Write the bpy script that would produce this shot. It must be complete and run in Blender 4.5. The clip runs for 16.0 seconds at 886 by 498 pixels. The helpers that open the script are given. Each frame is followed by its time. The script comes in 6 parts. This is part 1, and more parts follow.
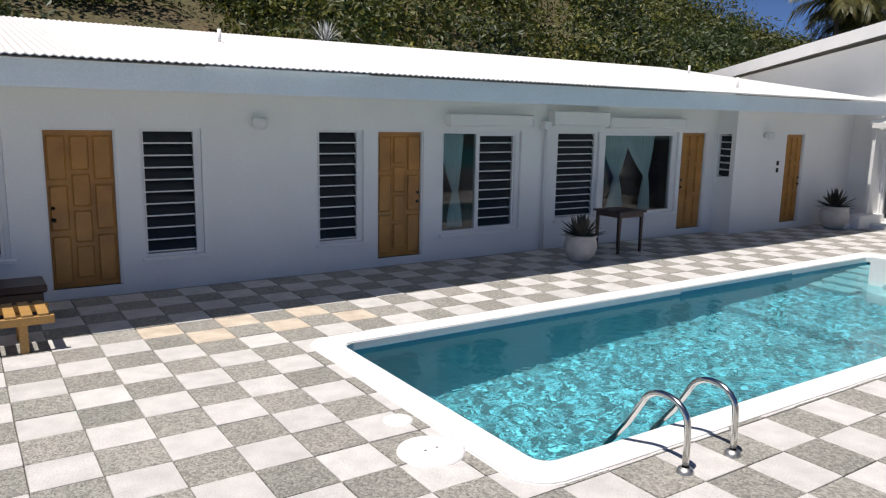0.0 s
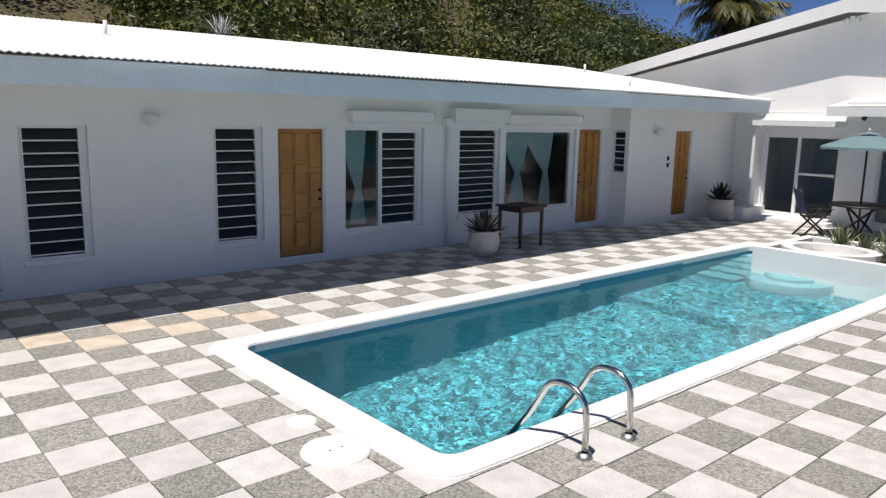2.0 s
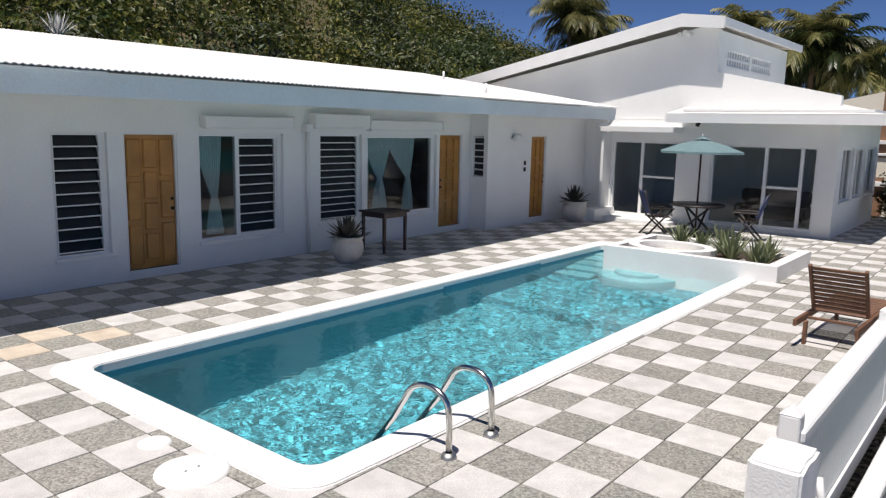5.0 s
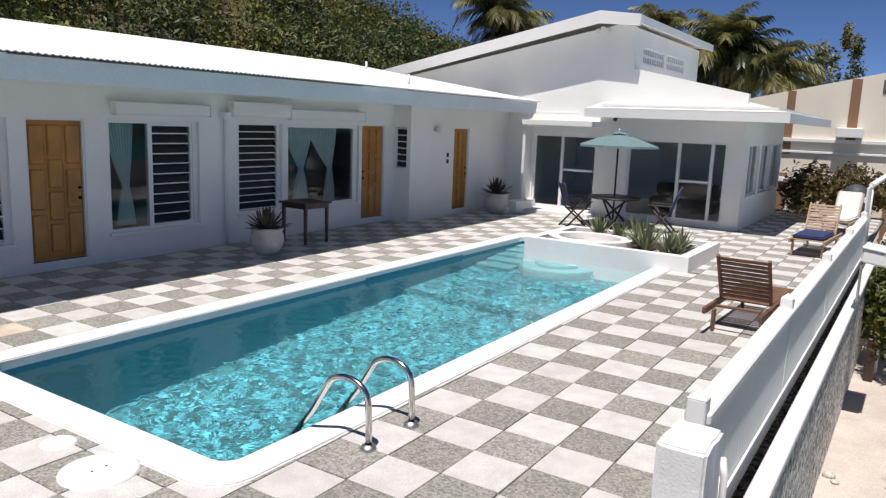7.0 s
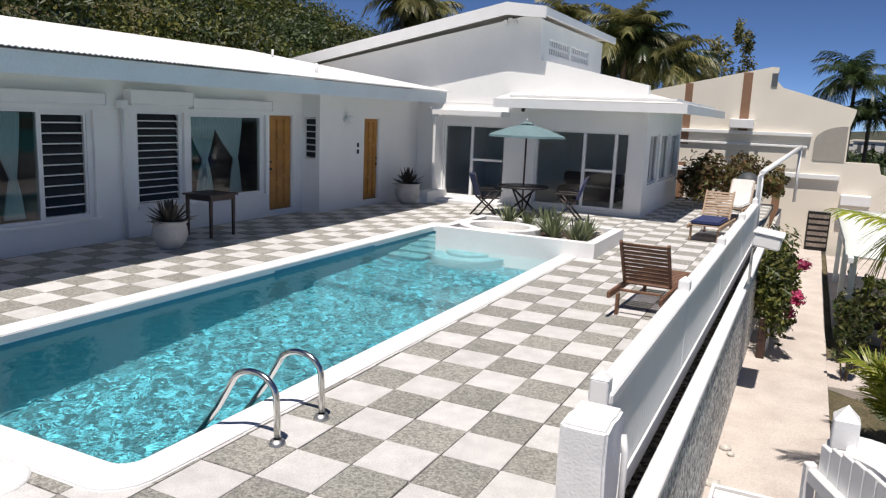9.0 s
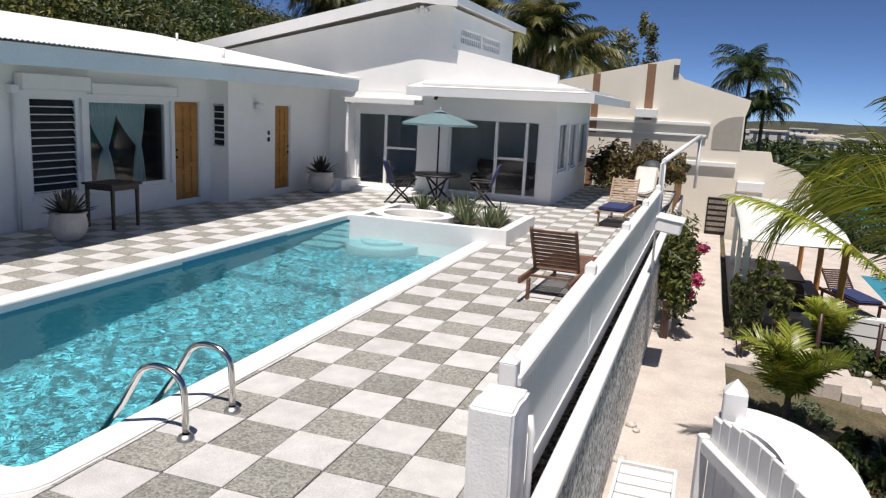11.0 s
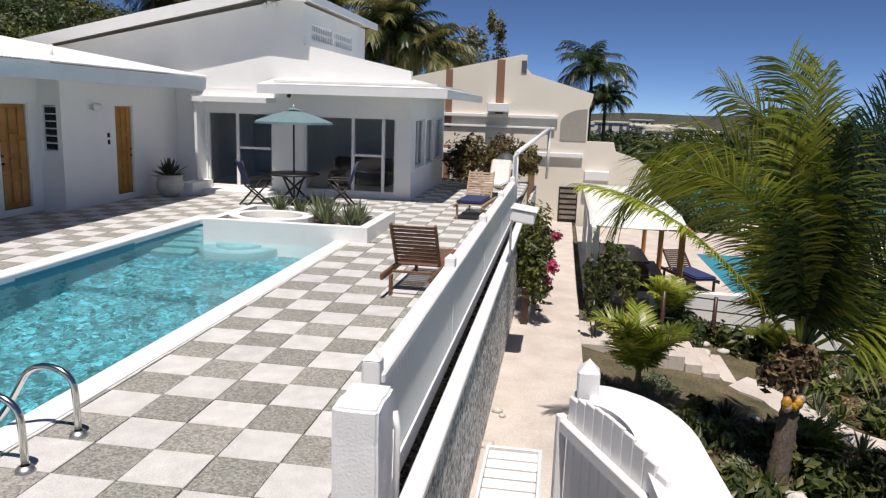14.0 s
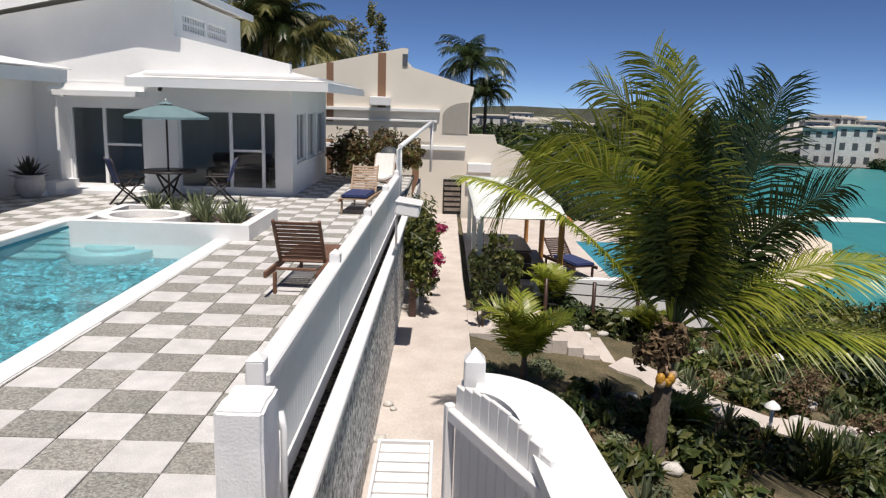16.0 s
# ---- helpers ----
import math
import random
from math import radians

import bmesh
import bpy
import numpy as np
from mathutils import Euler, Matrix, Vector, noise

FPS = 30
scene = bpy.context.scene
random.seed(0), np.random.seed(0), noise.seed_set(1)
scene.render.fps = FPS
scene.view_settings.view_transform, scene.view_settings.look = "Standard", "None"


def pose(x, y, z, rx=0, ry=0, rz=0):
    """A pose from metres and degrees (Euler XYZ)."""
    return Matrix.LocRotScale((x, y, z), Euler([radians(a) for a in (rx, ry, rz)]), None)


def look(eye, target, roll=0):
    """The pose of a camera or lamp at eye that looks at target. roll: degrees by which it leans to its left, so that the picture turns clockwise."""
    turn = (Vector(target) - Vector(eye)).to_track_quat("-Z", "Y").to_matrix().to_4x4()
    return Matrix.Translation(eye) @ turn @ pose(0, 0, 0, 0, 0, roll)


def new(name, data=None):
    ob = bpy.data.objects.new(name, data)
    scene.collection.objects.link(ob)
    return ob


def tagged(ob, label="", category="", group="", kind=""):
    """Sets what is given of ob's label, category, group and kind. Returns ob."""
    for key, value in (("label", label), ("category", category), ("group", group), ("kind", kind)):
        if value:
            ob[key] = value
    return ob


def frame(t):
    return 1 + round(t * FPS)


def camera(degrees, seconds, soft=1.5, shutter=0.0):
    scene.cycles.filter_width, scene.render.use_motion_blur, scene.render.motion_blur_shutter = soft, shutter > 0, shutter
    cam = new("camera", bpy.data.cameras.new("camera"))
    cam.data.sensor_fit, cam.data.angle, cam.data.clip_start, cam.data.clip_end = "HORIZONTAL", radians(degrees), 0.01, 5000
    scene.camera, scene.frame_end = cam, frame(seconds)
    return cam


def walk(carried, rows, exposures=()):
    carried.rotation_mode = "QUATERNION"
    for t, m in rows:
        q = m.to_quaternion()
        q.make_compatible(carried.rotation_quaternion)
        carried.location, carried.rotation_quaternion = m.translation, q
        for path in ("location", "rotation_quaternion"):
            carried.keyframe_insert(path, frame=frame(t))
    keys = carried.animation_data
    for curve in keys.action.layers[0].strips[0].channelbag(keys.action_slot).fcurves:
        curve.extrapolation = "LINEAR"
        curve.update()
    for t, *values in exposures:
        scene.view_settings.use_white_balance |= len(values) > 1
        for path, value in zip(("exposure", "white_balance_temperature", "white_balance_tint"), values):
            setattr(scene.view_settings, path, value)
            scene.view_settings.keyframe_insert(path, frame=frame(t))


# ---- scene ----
cam = camera(61.9, 16.0, 1.25)
PATH = [
    (0, (-4.535, -1.981, 2.393), (-3.447, -0.34, 2.043), 1.1),
    (0.5, (-4.526, -1.976, 2.392), (-3.381, -0.375, 2.041), 1.3),
    (1, (-4.514, -1.98, 2.389), (-3.319, -0.415, 2.037), 1.4),
    (1.5, (-4.504, -1.989, 2.382), (-3.263, -0.46, 2.031), 1.4),
    (2, (-4.495, -1.998, 2.383), (-3.207, -0.509, 2.031), 1.2),
    (2.5, (-4.484, -2.001, 2.381), (-3.142, -0.561, 2.026), 1.2),
    (3, (-4.481, -2.007, 2.388), (-3.083, -0.622, 2.03), 1.7),
    (3.5, (-4.468, -2.018, 2.38), (-3.031, -0.672, 2.028), 1.6),
    (4, (-4.463, -2.024, 2.38), (-2.994, -0.713, 2.033), 1.6),
    (6.3, (-4.423, -2.045, 2.364), (-2.803, -0.919, 2.032), 1.9),
    (6.5, (-4.423, -2.044, 2.371), (-2.794, -0.935, 2.029), 2.3),
    (7, (-4.407, -2.053, 2.359), (-2.751, -0.985, 2.016), 2.2),
    (7.5, (-4.405, -2.06, 2.359), (-2.722, -1.038, 2.011), 2.3),
    (8, (-4.391, -2.065, 2.348), (-2.682, -1.087, 1.998), 2.2),
    (8.5, (-4.38, -2.08, 2.347), (-2.644, -1.153, 1.992), 2.0),
    (9, (-4.368, -2.084, 2.343), (-2.6, -1.22, 1.985), 2.4),
    (11.5, (-4.381, -2.138, 2.349), (-2.513, -1.535, 1.97), 2.4),
    (12, (-4.35, -2.135, 2.342), (-2.464, -1.586, 1.966), 1.8),
    (12.5, (-4.363, -2.148, 2.348), (-2.461, -1.656, 1.972), 1.3),
    (13, (-4.349, -2.155, 2.344), (-2.432, -1.721, 1.972), 1.2),
    (13.5, (-4.355, -2.164, 2.349), (-2.424, -1.799, 1.978), 1.9),
    (14, (-4.352, -2.167, 2.349), (-2.41, -1.869, 1.976), 1.9),
    (14.5, (-4.346, -2.17, 2.346), (-2.391, -1.963, 1.974), 2.0),
    (15, (-4.334, -2.172, 2.34), (-2.374, -2.041, 1.966), 1.8),
    (15.5, (-4.338, -2.182, 2.341), (-2.375, -2.12, 1.964), 1.7),
    (16, (-4.342, -2.191, 2.345), (-2.378, -2.196, 1.965), 1.7),
]
walk(cam, [(t, look(eye, target, roll)) for t, eye, target, roll in PATH], [(0.0, 0.03, 6560, 12), (9.0, 0.03, 6560, 12), (16.0, -0.05, 6600, 12)])

# ---- world and sun ----
SUN_DIR = Vector((-0.36, -0.07, 1.0)).normalized()
world = bpy.data.worlds.new("world")
scene.world = world
world.use_nodes = True
wn = world.node_tree.nodes
sky = wn.new("ShaderNodeTexSky")
sky.sky_type = 'NISHITA'
sky.sun_disc = False
sky.sun_elevation = math.asin(SUN_DIR.z)
sky.sun_rotation = math.atan2(SUN_DIR.x, SUN_DIR.y)
sky.air_density = 0.34
sky.altitude = 1500
sky.dust_density = 0.0
sky.ozone_density = 8.0
world.node_tree.links.new(sky.outputs[0], wn["Background"].inputs[0])
wn["Background"].inputs[1].default_value = 0.105
sun_data = bpy.data.lights.new("sun", 'SUN')
sun_data.energy = 5.2
sun_data.angle = radians(0.53)
sun_data.color = (1.0, 0.94, 0.86)
sun = new("sun", sun_data)
sun.matrix_world = look(SUN_DIR * 60, (0, 0, 0))
scene.view_settings.exposure = 0.0

# ---- materials ----


def material(name, base, rough=0.7, metal=0.0, tint=0.15, scale=6.0, fine=90.0, bump=0.15, second=None, mix_at=0.5, island=False, obj=0.0, spec=0.5):
    """A surface with variation at two scales (broad stains, fine grain) and relief."""
    m = bpy.data.materials.new(name)
    m.use_nodes = True
    n, l = m.node_tree.nodes, m.node_tree.links
    b = n["Principled BSDF"]
    b.inputs["Roughness"].default_value = rough
    b.inputs["Metallic"].default_value = metal
    b.inputs["Specular IOR Level"].default_value = spec
    geo = n.new("ShaderNodeNewGeometry")
    broad = n.new("ShaderNodeTexNoise")
    broad.inputs["Scale"].default_value = scale
    broad.inputs["Detail"].default_value = 5
    l.new(geo.outputs["Position"], broad.inputs["Vector"])
    grain = n.new("ShaderNodeTexNoise")
    grain.inputs["Scale"].default_value = fine
    grain.inputs["Detail"].default_value = 3
    l.new(geo.outputs["Position"], grain.inputs["Vector"])
    ramp = n.new("ShaderNodeMapRange")
    ramp.inputs["From Min"].default_value = mix_at - 0.18
    ramp.inputs["From Max"].default_value = mix_at + 0.18
    l.new(broad.outputs["Fac"], ramp.inputs["Value"])
    mix = n.new("ShaderNodeMix")
    mix.data_type = 'RGBA'
    dark = second or tuple(c * (1 - tint) for c in base)
    mix.inputs["A"].default_value = (*base, 1)
    mix.inputs["B"].default_value = (*dark, 1)
    l.new(ramp.outputs["Result"], mix.inputs["Factor"])
    hsv = n.new("ShaderNodeHueSaturation")
    l.new(mix.outputs["Result"], hsv.inputs["Color"])
    val = n.new("ShaderNodeMapRange")
    val.inputs["From Min"].default_value = 0.3
    val.inputs["From Max"].default_value = 0.7
    val.inputs["To Min"].default_value = 1 - tint
    val.inputs["To Max"].default_value = 1 + tint * 0.6
    l.new(grain.outputs["Fac"], val.inputs["Value"])
    out = val.outputs["Result"]
    if island or obj:
        if island:
            rnd = geo.outputs["Random Per Island"]
        else:
            rnd = n.new("ShaderNodeObjectInfo").outputs["Random"]
        amount = obj or 0.25
        r2 = n.new("ShaderNodeMapRange")
        r2.inputs["To Min"].default_value = 1 - amount
        r2.inputs["To Max"].default_value = 1 + amount
        l.new(rnd, r2.inputs["Value"])
        mul = n.new("ShaderNodeMath")
        mul.operation = 'MULTIPLY'
        l.new(out, mul.inputs[0])
        l.new(r2.outputs["Result"], mul.inputs[1])
        out = mul.outputs[0]
    l.new(out, hsv.inputs["Value"])
    l.new(hsv.outputs["Color"], b.inputs["Base Color"])
    if bump:
        bn = n.new("ShaderNodeBump")
        bn.inputs["Strength"].default_value = bump
        bn.inputs["Distance"].default_value = 0.01
        l.new(grain.outputs["Fac"], bn.inputs["Height"])
        l.new(bn.outputs["Normal"], b.inputs["Normal"])
    return m


def glass_material(name, color=(0.8, 0.9, 0.9), rough=0.02):
    m = bpy.data.materials.new(name)
    m.use_nodes = True
    b = m.node_tree.nodes["Principled BSDF"]
    b.inputs["Base Color"].default_value = (*color, 1)
    b.inputs["Roughness"].default_value = rough
    b.inputs["Transmission Weight"].default_value = 1.0
    b.inputs["IOR"].default_value = 1.45
    return m


def sheet_glass(name, color, mirror=True):
    """A thin flat sheet: light goes straight through, with a mirror gloss on top."""
    m = bpy.data.materials.new(name)
    m.use_nodes = True
    n, l = m.node_tree.nodes, m.node_tree.links
    clear = n.new("ShaderNodeBsdfTransparent")
    clear.inputs["Color"].default_value = (*color, 1)
    gloss = n.new("ShaderNodeBsdfGlossy")
    gloss.inputs["Roughness"].default_value = 0.03
    fres = n.new("ShaderNodeFresnel")
    fres.inputs["IOR"].default_value = 1.6
    mix = n.new("ShaderNodeMixShader")
    if mirror:
        l.new(fres.outputs[0], mix.inputs[0])
    else:
        mix.inputs[0].default_value = 0.0
    l.new(clear.outputs[0], mix.inputs[1])
    l.new(gloss.outputs[0], mix.inputs[2])
    l.new(mix.outputs[0], n["Material Output"].inputs["Surface"])
    return m


def water_material(name, scale, strength, color, ior=1.33, rough=0.0):
    m = glass_material(name, color, rough)
    n, l = m.node_tree.nodes, m.node_tree.links
    b = n["Principled BSDF"]
    b.inputs["IOR"].default_value = ior
    geo = n.new("ShaderNodeNewGeometry")
    a = n.new("ShaderNodeTexNoise")
    a.inputs["Scale"].default_value = scale
    a.inputs["Detail"].default_value = 2.5
    a.inputs["Distortion"].default_value = 0.6
    l.new(geo.outputs["Position"], a.inputs["Vector"])
    bn = n.new("ShaderNodeBump")
    bn.inputs["Strength"].default_value = strength
    bn.inputs["Distance"].default_value = 0.05
    l.new(a.outputs["Fac"], bn.inputs["Height"])
    l.new(bn.outputs["Normal"], b.inputs["Normal"])
    return m


def leaf_material(name, c1, c2, c3, rough=0.5):
    """Leaves: each blade takes its own tone between three greens."""
    m = bpy.data.materials.new(name)
    m.use_nodes = True
    n, l = m.node_tree.nodes, m.node_tree.links
    b = n["Principled BSDF"]
    b.inputs["Roughness"].default_value = rough
    geo = n.new("ShaderNodeNewGeometry")
    ramp = n.new("ShaderNodeValToRGB")
    ramp.color_ramp.elements[0].color = (*c1, 1)
    ramp.color_ramp.elements[1].color = (*c3, 1)
    e = ramp.color_ramp.elements.new(0.5)
    e.color = (*c2, 1)
    l.new(geo.outputs["Random Per Island"], ramp.inputs["Fac"])
    broad = n.new("ShaderNodeTexNoise")
    broad.inputs["Scale"].default_value = 0.35
    l.new(geo.outputs["Position"], broad.inputs["Vector"])
    r = n.new("ShaderNodeMapRange")
    r.inputs["From Min"].default_value = 0.3
    r.inputs["From Max"].default_value = 0.7
    r.inputs["To Min"].default_value = 0.45
    r.inputs["To Max"].default_value = 1.5
    l.new(broad.outputs["Fac"], r.inputs["Value"])
    h = n.new("ShaderNodeHueSaturation")
    l.new(ramp.outputs["Color"], h.inputs["Color"])
    l.new(r.outputs["Result"], h.inputs["Value"])
    l.new(h.outputs["Color"], b.inputs["Base Color"])
    tr = n.new("ShaderNodeBsdfTranslucent")
    l.new(h.outputs["Color"], tr.inputs["Color"])
    ms = n.new("ShaderNodeMixShader")
    ms.inputs[0].default_value = 0.32
    l.new(b.outputs[0], ms.inputs[1])
    l.new(tr.outputs[0], ms.inputs[2])
    l.new(ms.outputs[0], n["Material Output"].inputs["Surface"])
    return m


M_WALL = material("white_wall_paint", (0.87, 0.87, 0.86), 0.75, tint=0.05, scale=1.2, fine=60, bump=0.25)
M_TRIM = material("white_gloss_paint", (0.82, 0.82, 0.82), 0.45, tint=0.04, scale=3, fine=120, bump=0.05)
M_ROOF = material("white_roof_paint", (0.80, 0.79, 0.78), 0.55, tint=0.08, scale=0.9, fine=30, bump=0.1)
M_FASCIA = material("pale_blue_white_paint", (0.80, 0.84, 0.87), 0.5, tint=0.06, scale=2, fine=40, bump=0.05)
M_COPING = material("white_coping_paint", (0.82, 0.82, 0.82), 0.7, tint=0.05, scale=3, fine=70, bump=0.3)
M_TILE_W = material("white_painted_concrete", (0.655, 0.645, 0.64), 0.85, tint=0.18, scale=5, fine=110, bump=0.5, obj=0.07)
M_TILE_R = material("rust_stained_concrete", (0.68, 0.60, 0.50), 0.85, tint=0.18, scale=4, fine=110, bump=0.5, second=(0.50, 0.42, 0.34))
M_RUST = material("rusty_flashing", (0.30, 0.25, 0.21), 0.8, tint=0.4, scale=5, fine=30, bump=0.3)
M_JOINT = material("dirty_mortar", (0.33, 0.32, 0.29), 0.95, tint=0.3, scale=5, fine=60, bump=0.4)
M_DOOR = material("varnished_pine", (0.50, 0.235, 0.05), 0.35, tint=0.08, scale=3, fine=60, bump=0.05, second=(0.36, 0.16, 0.035))
M_TEAK = material("weathered_teak", (0.20, 0.10, 0.055), 0.55, tint=0.3, scale=6, fine=50, bump=0.15, second=(0.13, 0.06, 0.035))
M_TEAK_L = material("silvered_teak", (0.44, 0.31, 0.21), 0.6, tint=0.2, scale=6, fine=50, bump=0.15)
M_DARKWOOD = material("dark_stained_wood", (0.06, 0.03, 0.022), 0.4, tint=0.25, scale=6, fine=50, bump=0.1)
M_BLACKWOOD = material("ebonised_wood", (0.018, 0.012, 0.012), 0.45, tint=0.3, scale=6, fine=50, bump=0.1)
M_BENCHWOOD = material("orange_teak", (0.48, 0.27, 0.08), 0.5, tint=0.2, scale=6, fine=50, bump=0.1)
M_STEEL = material("polished_steel", (0.62, 0.62, 0.60), 0.18, 1.0, tint=0.05, scale=8, fine=60, bump=0.0)
M_DARKMETAL = material("dark_metal", (0.03, 0.03, 0.03), 0.4, 0.6, tint=0.1)
M_LOUVRE = material("smoked_louvre_glass", (0.022, 0.027, 0.032), 0.25, tint=0.1, bump=0.0, spec=0.25)
# Guest-room dimness is put into the plaster colour, so its windows look dark.
M_ROOM = material("darkened_room_plaster", (0.32, 0.31, 0.30), 0.9, tint=0.1)
# Lightened in colour so the door panes look as bright as reflecting glass.
M_ROOM_P = material("brightened_pavilion_plaster", (0.82, 0.82, 0.81), 0.9, tint=0.08)
M_FLANGE = material("brushed_steel", (0.60, 0.60, 0.58), 0.42, 1.0, tint=0.08, scale=8, fine=60, bump=0.05)
M_GLASS = sheet_glass("window_glass", (0.84, 0.89, 0.89))
M_CLEAR = sheet_glass("window_glass_body", (1.0, 1.0, 1.0), False)
M_CURTAIN = material("aqua_voile", (0.68, 0.84, 0.82), 0.9, tint=0.12, scale=12, fine=200, bump=0.1)
M_UMB = material("teal_canvas", (0.15, 0.24, 0.262), 0.85, tint=0.1, scale=5, fine=180, bump=0.1)
M_BLUE = material("navy_canvas", (0.03, 0.045, 0.14), 0.9, tint=0.2, scale=8, fine=150, bump=0.2)
M_BLUE2 = material("blue_towel", (0.07, 0.12, 0.42), 0.95, tint=0.15, scale=8, fine=150, bump=0.4)
M_WHITEFAB = material("white_towel", (0.78, 0.77, 0.74), 0.95, tint=0.1, scale=8, fine=150, bump=0.4)
M_POT = material("white_clay_pot", (0.60, 0.58, 0.55), 0.8, tint=0.18, scale=7, fine=70, bump=0.4)
M_SOIL = material("dark_soil", (0.07, 0.05, 0.035), 1.0, tint=0.4, scale=8, fine=50, bump=1.0)
M_ROCK = material("pale_coral_rock", (0.66, 0.63, 0.58), 0.9, tint=0.25, scale=9, fine=40, bump=0.8)
M_AGAVE = leaf_material("agave_leaf", (0.12, 0.15, 0.08), (0.17, 0.20, 0.11), (0.23, 0.26, 0.14))
M_AGAVE_R = leaf_material("reddish_agave_leaf", (0.07, 0.065, 0.05), (0.10, 0.09, 0.07), (0.14, 0.12, 0.09))
M_BUSH = leaf_material("bush_leaf", (0.026, 0.045, 0.009), (0.078, 0.098, 0.018), (0.20, 0.19, 0.042))
M_BUSH_D = leaf_material("dark_bush_leaf", (0.020, 0.035, 0.012), (0.040, 0.065, 0.020), (0.075, 0.105, 0.030))
M_CROTON = leaf_material("croton_leaf", (0.09, 0.10, 0.02), (0.22, 0.11, 0.04), (0.12, 0.16, 0.04))
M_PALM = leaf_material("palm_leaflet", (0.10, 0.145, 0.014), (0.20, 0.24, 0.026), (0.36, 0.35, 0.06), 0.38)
# Darker copy of the palm leaflet, with shade put into its green.
M_PALM_D = leaf_material("shade_toned_palm_leaflet", (0.018, 0.034, 0.012), (0.034, 0.056, 0.018), (0.065, 0.09, 0.026), 0.38)
M_DEADLEAF = leaf_material("dead_brown_leaf", (0.10, 0.06, 0.03), (0.20, 0.13, 0.07), (0.34, 0.25, 0.15), 0.8)
M_BROAD = leaf_material("broad_garden_leaf", (0.035, 0.06, 0.016), (0.075, 0.105, 0.028), (0.17, 0.17, 0.05), 0.45)
M_PALM_F = leaf_material("dusty_palm_leaflet", (0.07, 0.085, 0.03), (0.14, 0.145, 0.05), (0.27, 0.23, 0.09), 0.45)
M_PINK = leaf_material("pink_bract", (0.55, 0.05, 0.16), (0.65, 0.10, 0.25), (0.5, 0.04, 0.12))
M_TRUNK = material("palm_bark", (0.13, 0.10, 0.075), 0.95, tint=0.35, scale=8, fine=30, bump=1.0)
M_HILL = material("scrub_ground", (0.075, 0.075, 0.03), 1.0, tint=0.4, scale=0.8, fine=8, bump=0.6, second=(0.12, 0.09, 0.05))
M_GRASS = material("dry_grass_ground", (0.17, 0.135, 0.08), 1.0, tint=0.45, scale=1.6, fine=26, bump=1.0, second=(0.07, 0.065, 0.03))
M_PATH = material("sandy_concrete_path", (0.62, 0.56, 0.51), 0.9, tint=0.16, scale=1.6, fine=50, bump=0.3, second=(0.50, 0.44, 0.40))
M_BEIGE = material("cream_stucco", (0.80, 0.74, 0.64), 0.85, tint=0.06, scale=0.8, fine=40, bump=0.3)
M_BROWN = material("brown_painted_band", (0.27, 0.15, 0.09), 0.8, tint=0.1, scale=2, fine=40, bump=0.2)
M_ORANGE = material("orange_stained_post", (0.48, 0.22, 0.06), 0.6, tint=0.2, scale=4, fine=40, bump=0.1)
M_CANVAS = material("pale_canvas", (0.74, 0.78, 0.74), 0.9, tint=0.05, scale=2, fine=120, bump=0.1)
M_CITY = material("distant_white_walls", (0.78, 0.77, 0.74), 0.9, tint=0.15, scale=0.2, fine=2, bump=0.0)
M_CITYWIN = material("distant_dark_openings", (0.10, 0.11, 0.12), 0.5, tint=0.1, bump=0.0)
M_COCO = material("orange_coconut", (0.55, 0.28, 0.03), 0.5, tint=0.2, scale=9, fine=40, bump=0.1)
M_FAR = material("far_hill_scrub", (0.065, 0.07, 0.05), 1.0, tint=0.35, scale=0.03, fine=0.4, bump=0.0)
M_SEABED = material("turquoise_shoals", (0.045, 0.27, 0.26), 0.4, tint=0.12, scale=0.03, fine=0.5, bump=0.05, second=(0.03, 0.20, 0.22))
M_WATER = water_material("pool_water", 6.5, 0.16, (0.70, 0.95, 0.98))
M_SAND = material("pale_sand", (0.70, 0.62, 0.50), 0.95, tint=0.1, scale=0.5, fine=10, bump=0.2)


def mixed_cells(name, base, second, cell, lo=0.35, hi=1.8, rough=0.5, bump=0.1, obj=0.0, start=0.0):
    """Cells of mixed tone: pebbles, roughcast, and the pool's painted caustic glints."""
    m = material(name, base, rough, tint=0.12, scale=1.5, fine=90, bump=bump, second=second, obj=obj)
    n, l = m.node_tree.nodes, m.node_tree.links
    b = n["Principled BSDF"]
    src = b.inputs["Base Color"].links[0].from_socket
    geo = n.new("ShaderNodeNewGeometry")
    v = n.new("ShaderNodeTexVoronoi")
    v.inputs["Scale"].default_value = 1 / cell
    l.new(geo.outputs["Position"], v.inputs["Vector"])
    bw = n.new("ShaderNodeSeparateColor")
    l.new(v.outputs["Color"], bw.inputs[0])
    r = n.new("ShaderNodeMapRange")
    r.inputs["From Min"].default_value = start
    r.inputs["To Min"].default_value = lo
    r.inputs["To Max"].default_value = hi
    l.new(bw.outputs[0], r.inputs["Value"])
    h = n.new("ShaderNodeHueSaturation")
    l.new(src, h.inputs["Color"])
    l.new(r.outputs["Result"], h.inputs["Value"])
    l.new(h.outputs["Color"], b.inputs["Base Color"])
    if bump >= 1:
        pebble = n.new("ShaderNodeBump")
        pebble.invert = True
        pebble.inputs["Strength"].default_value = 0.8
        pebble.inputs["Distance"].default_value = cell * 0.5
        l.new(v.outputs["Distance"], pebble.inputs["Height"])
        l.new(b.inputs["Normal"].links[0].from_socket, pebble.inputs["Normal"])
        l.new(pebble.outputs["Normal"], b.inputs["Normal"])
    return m


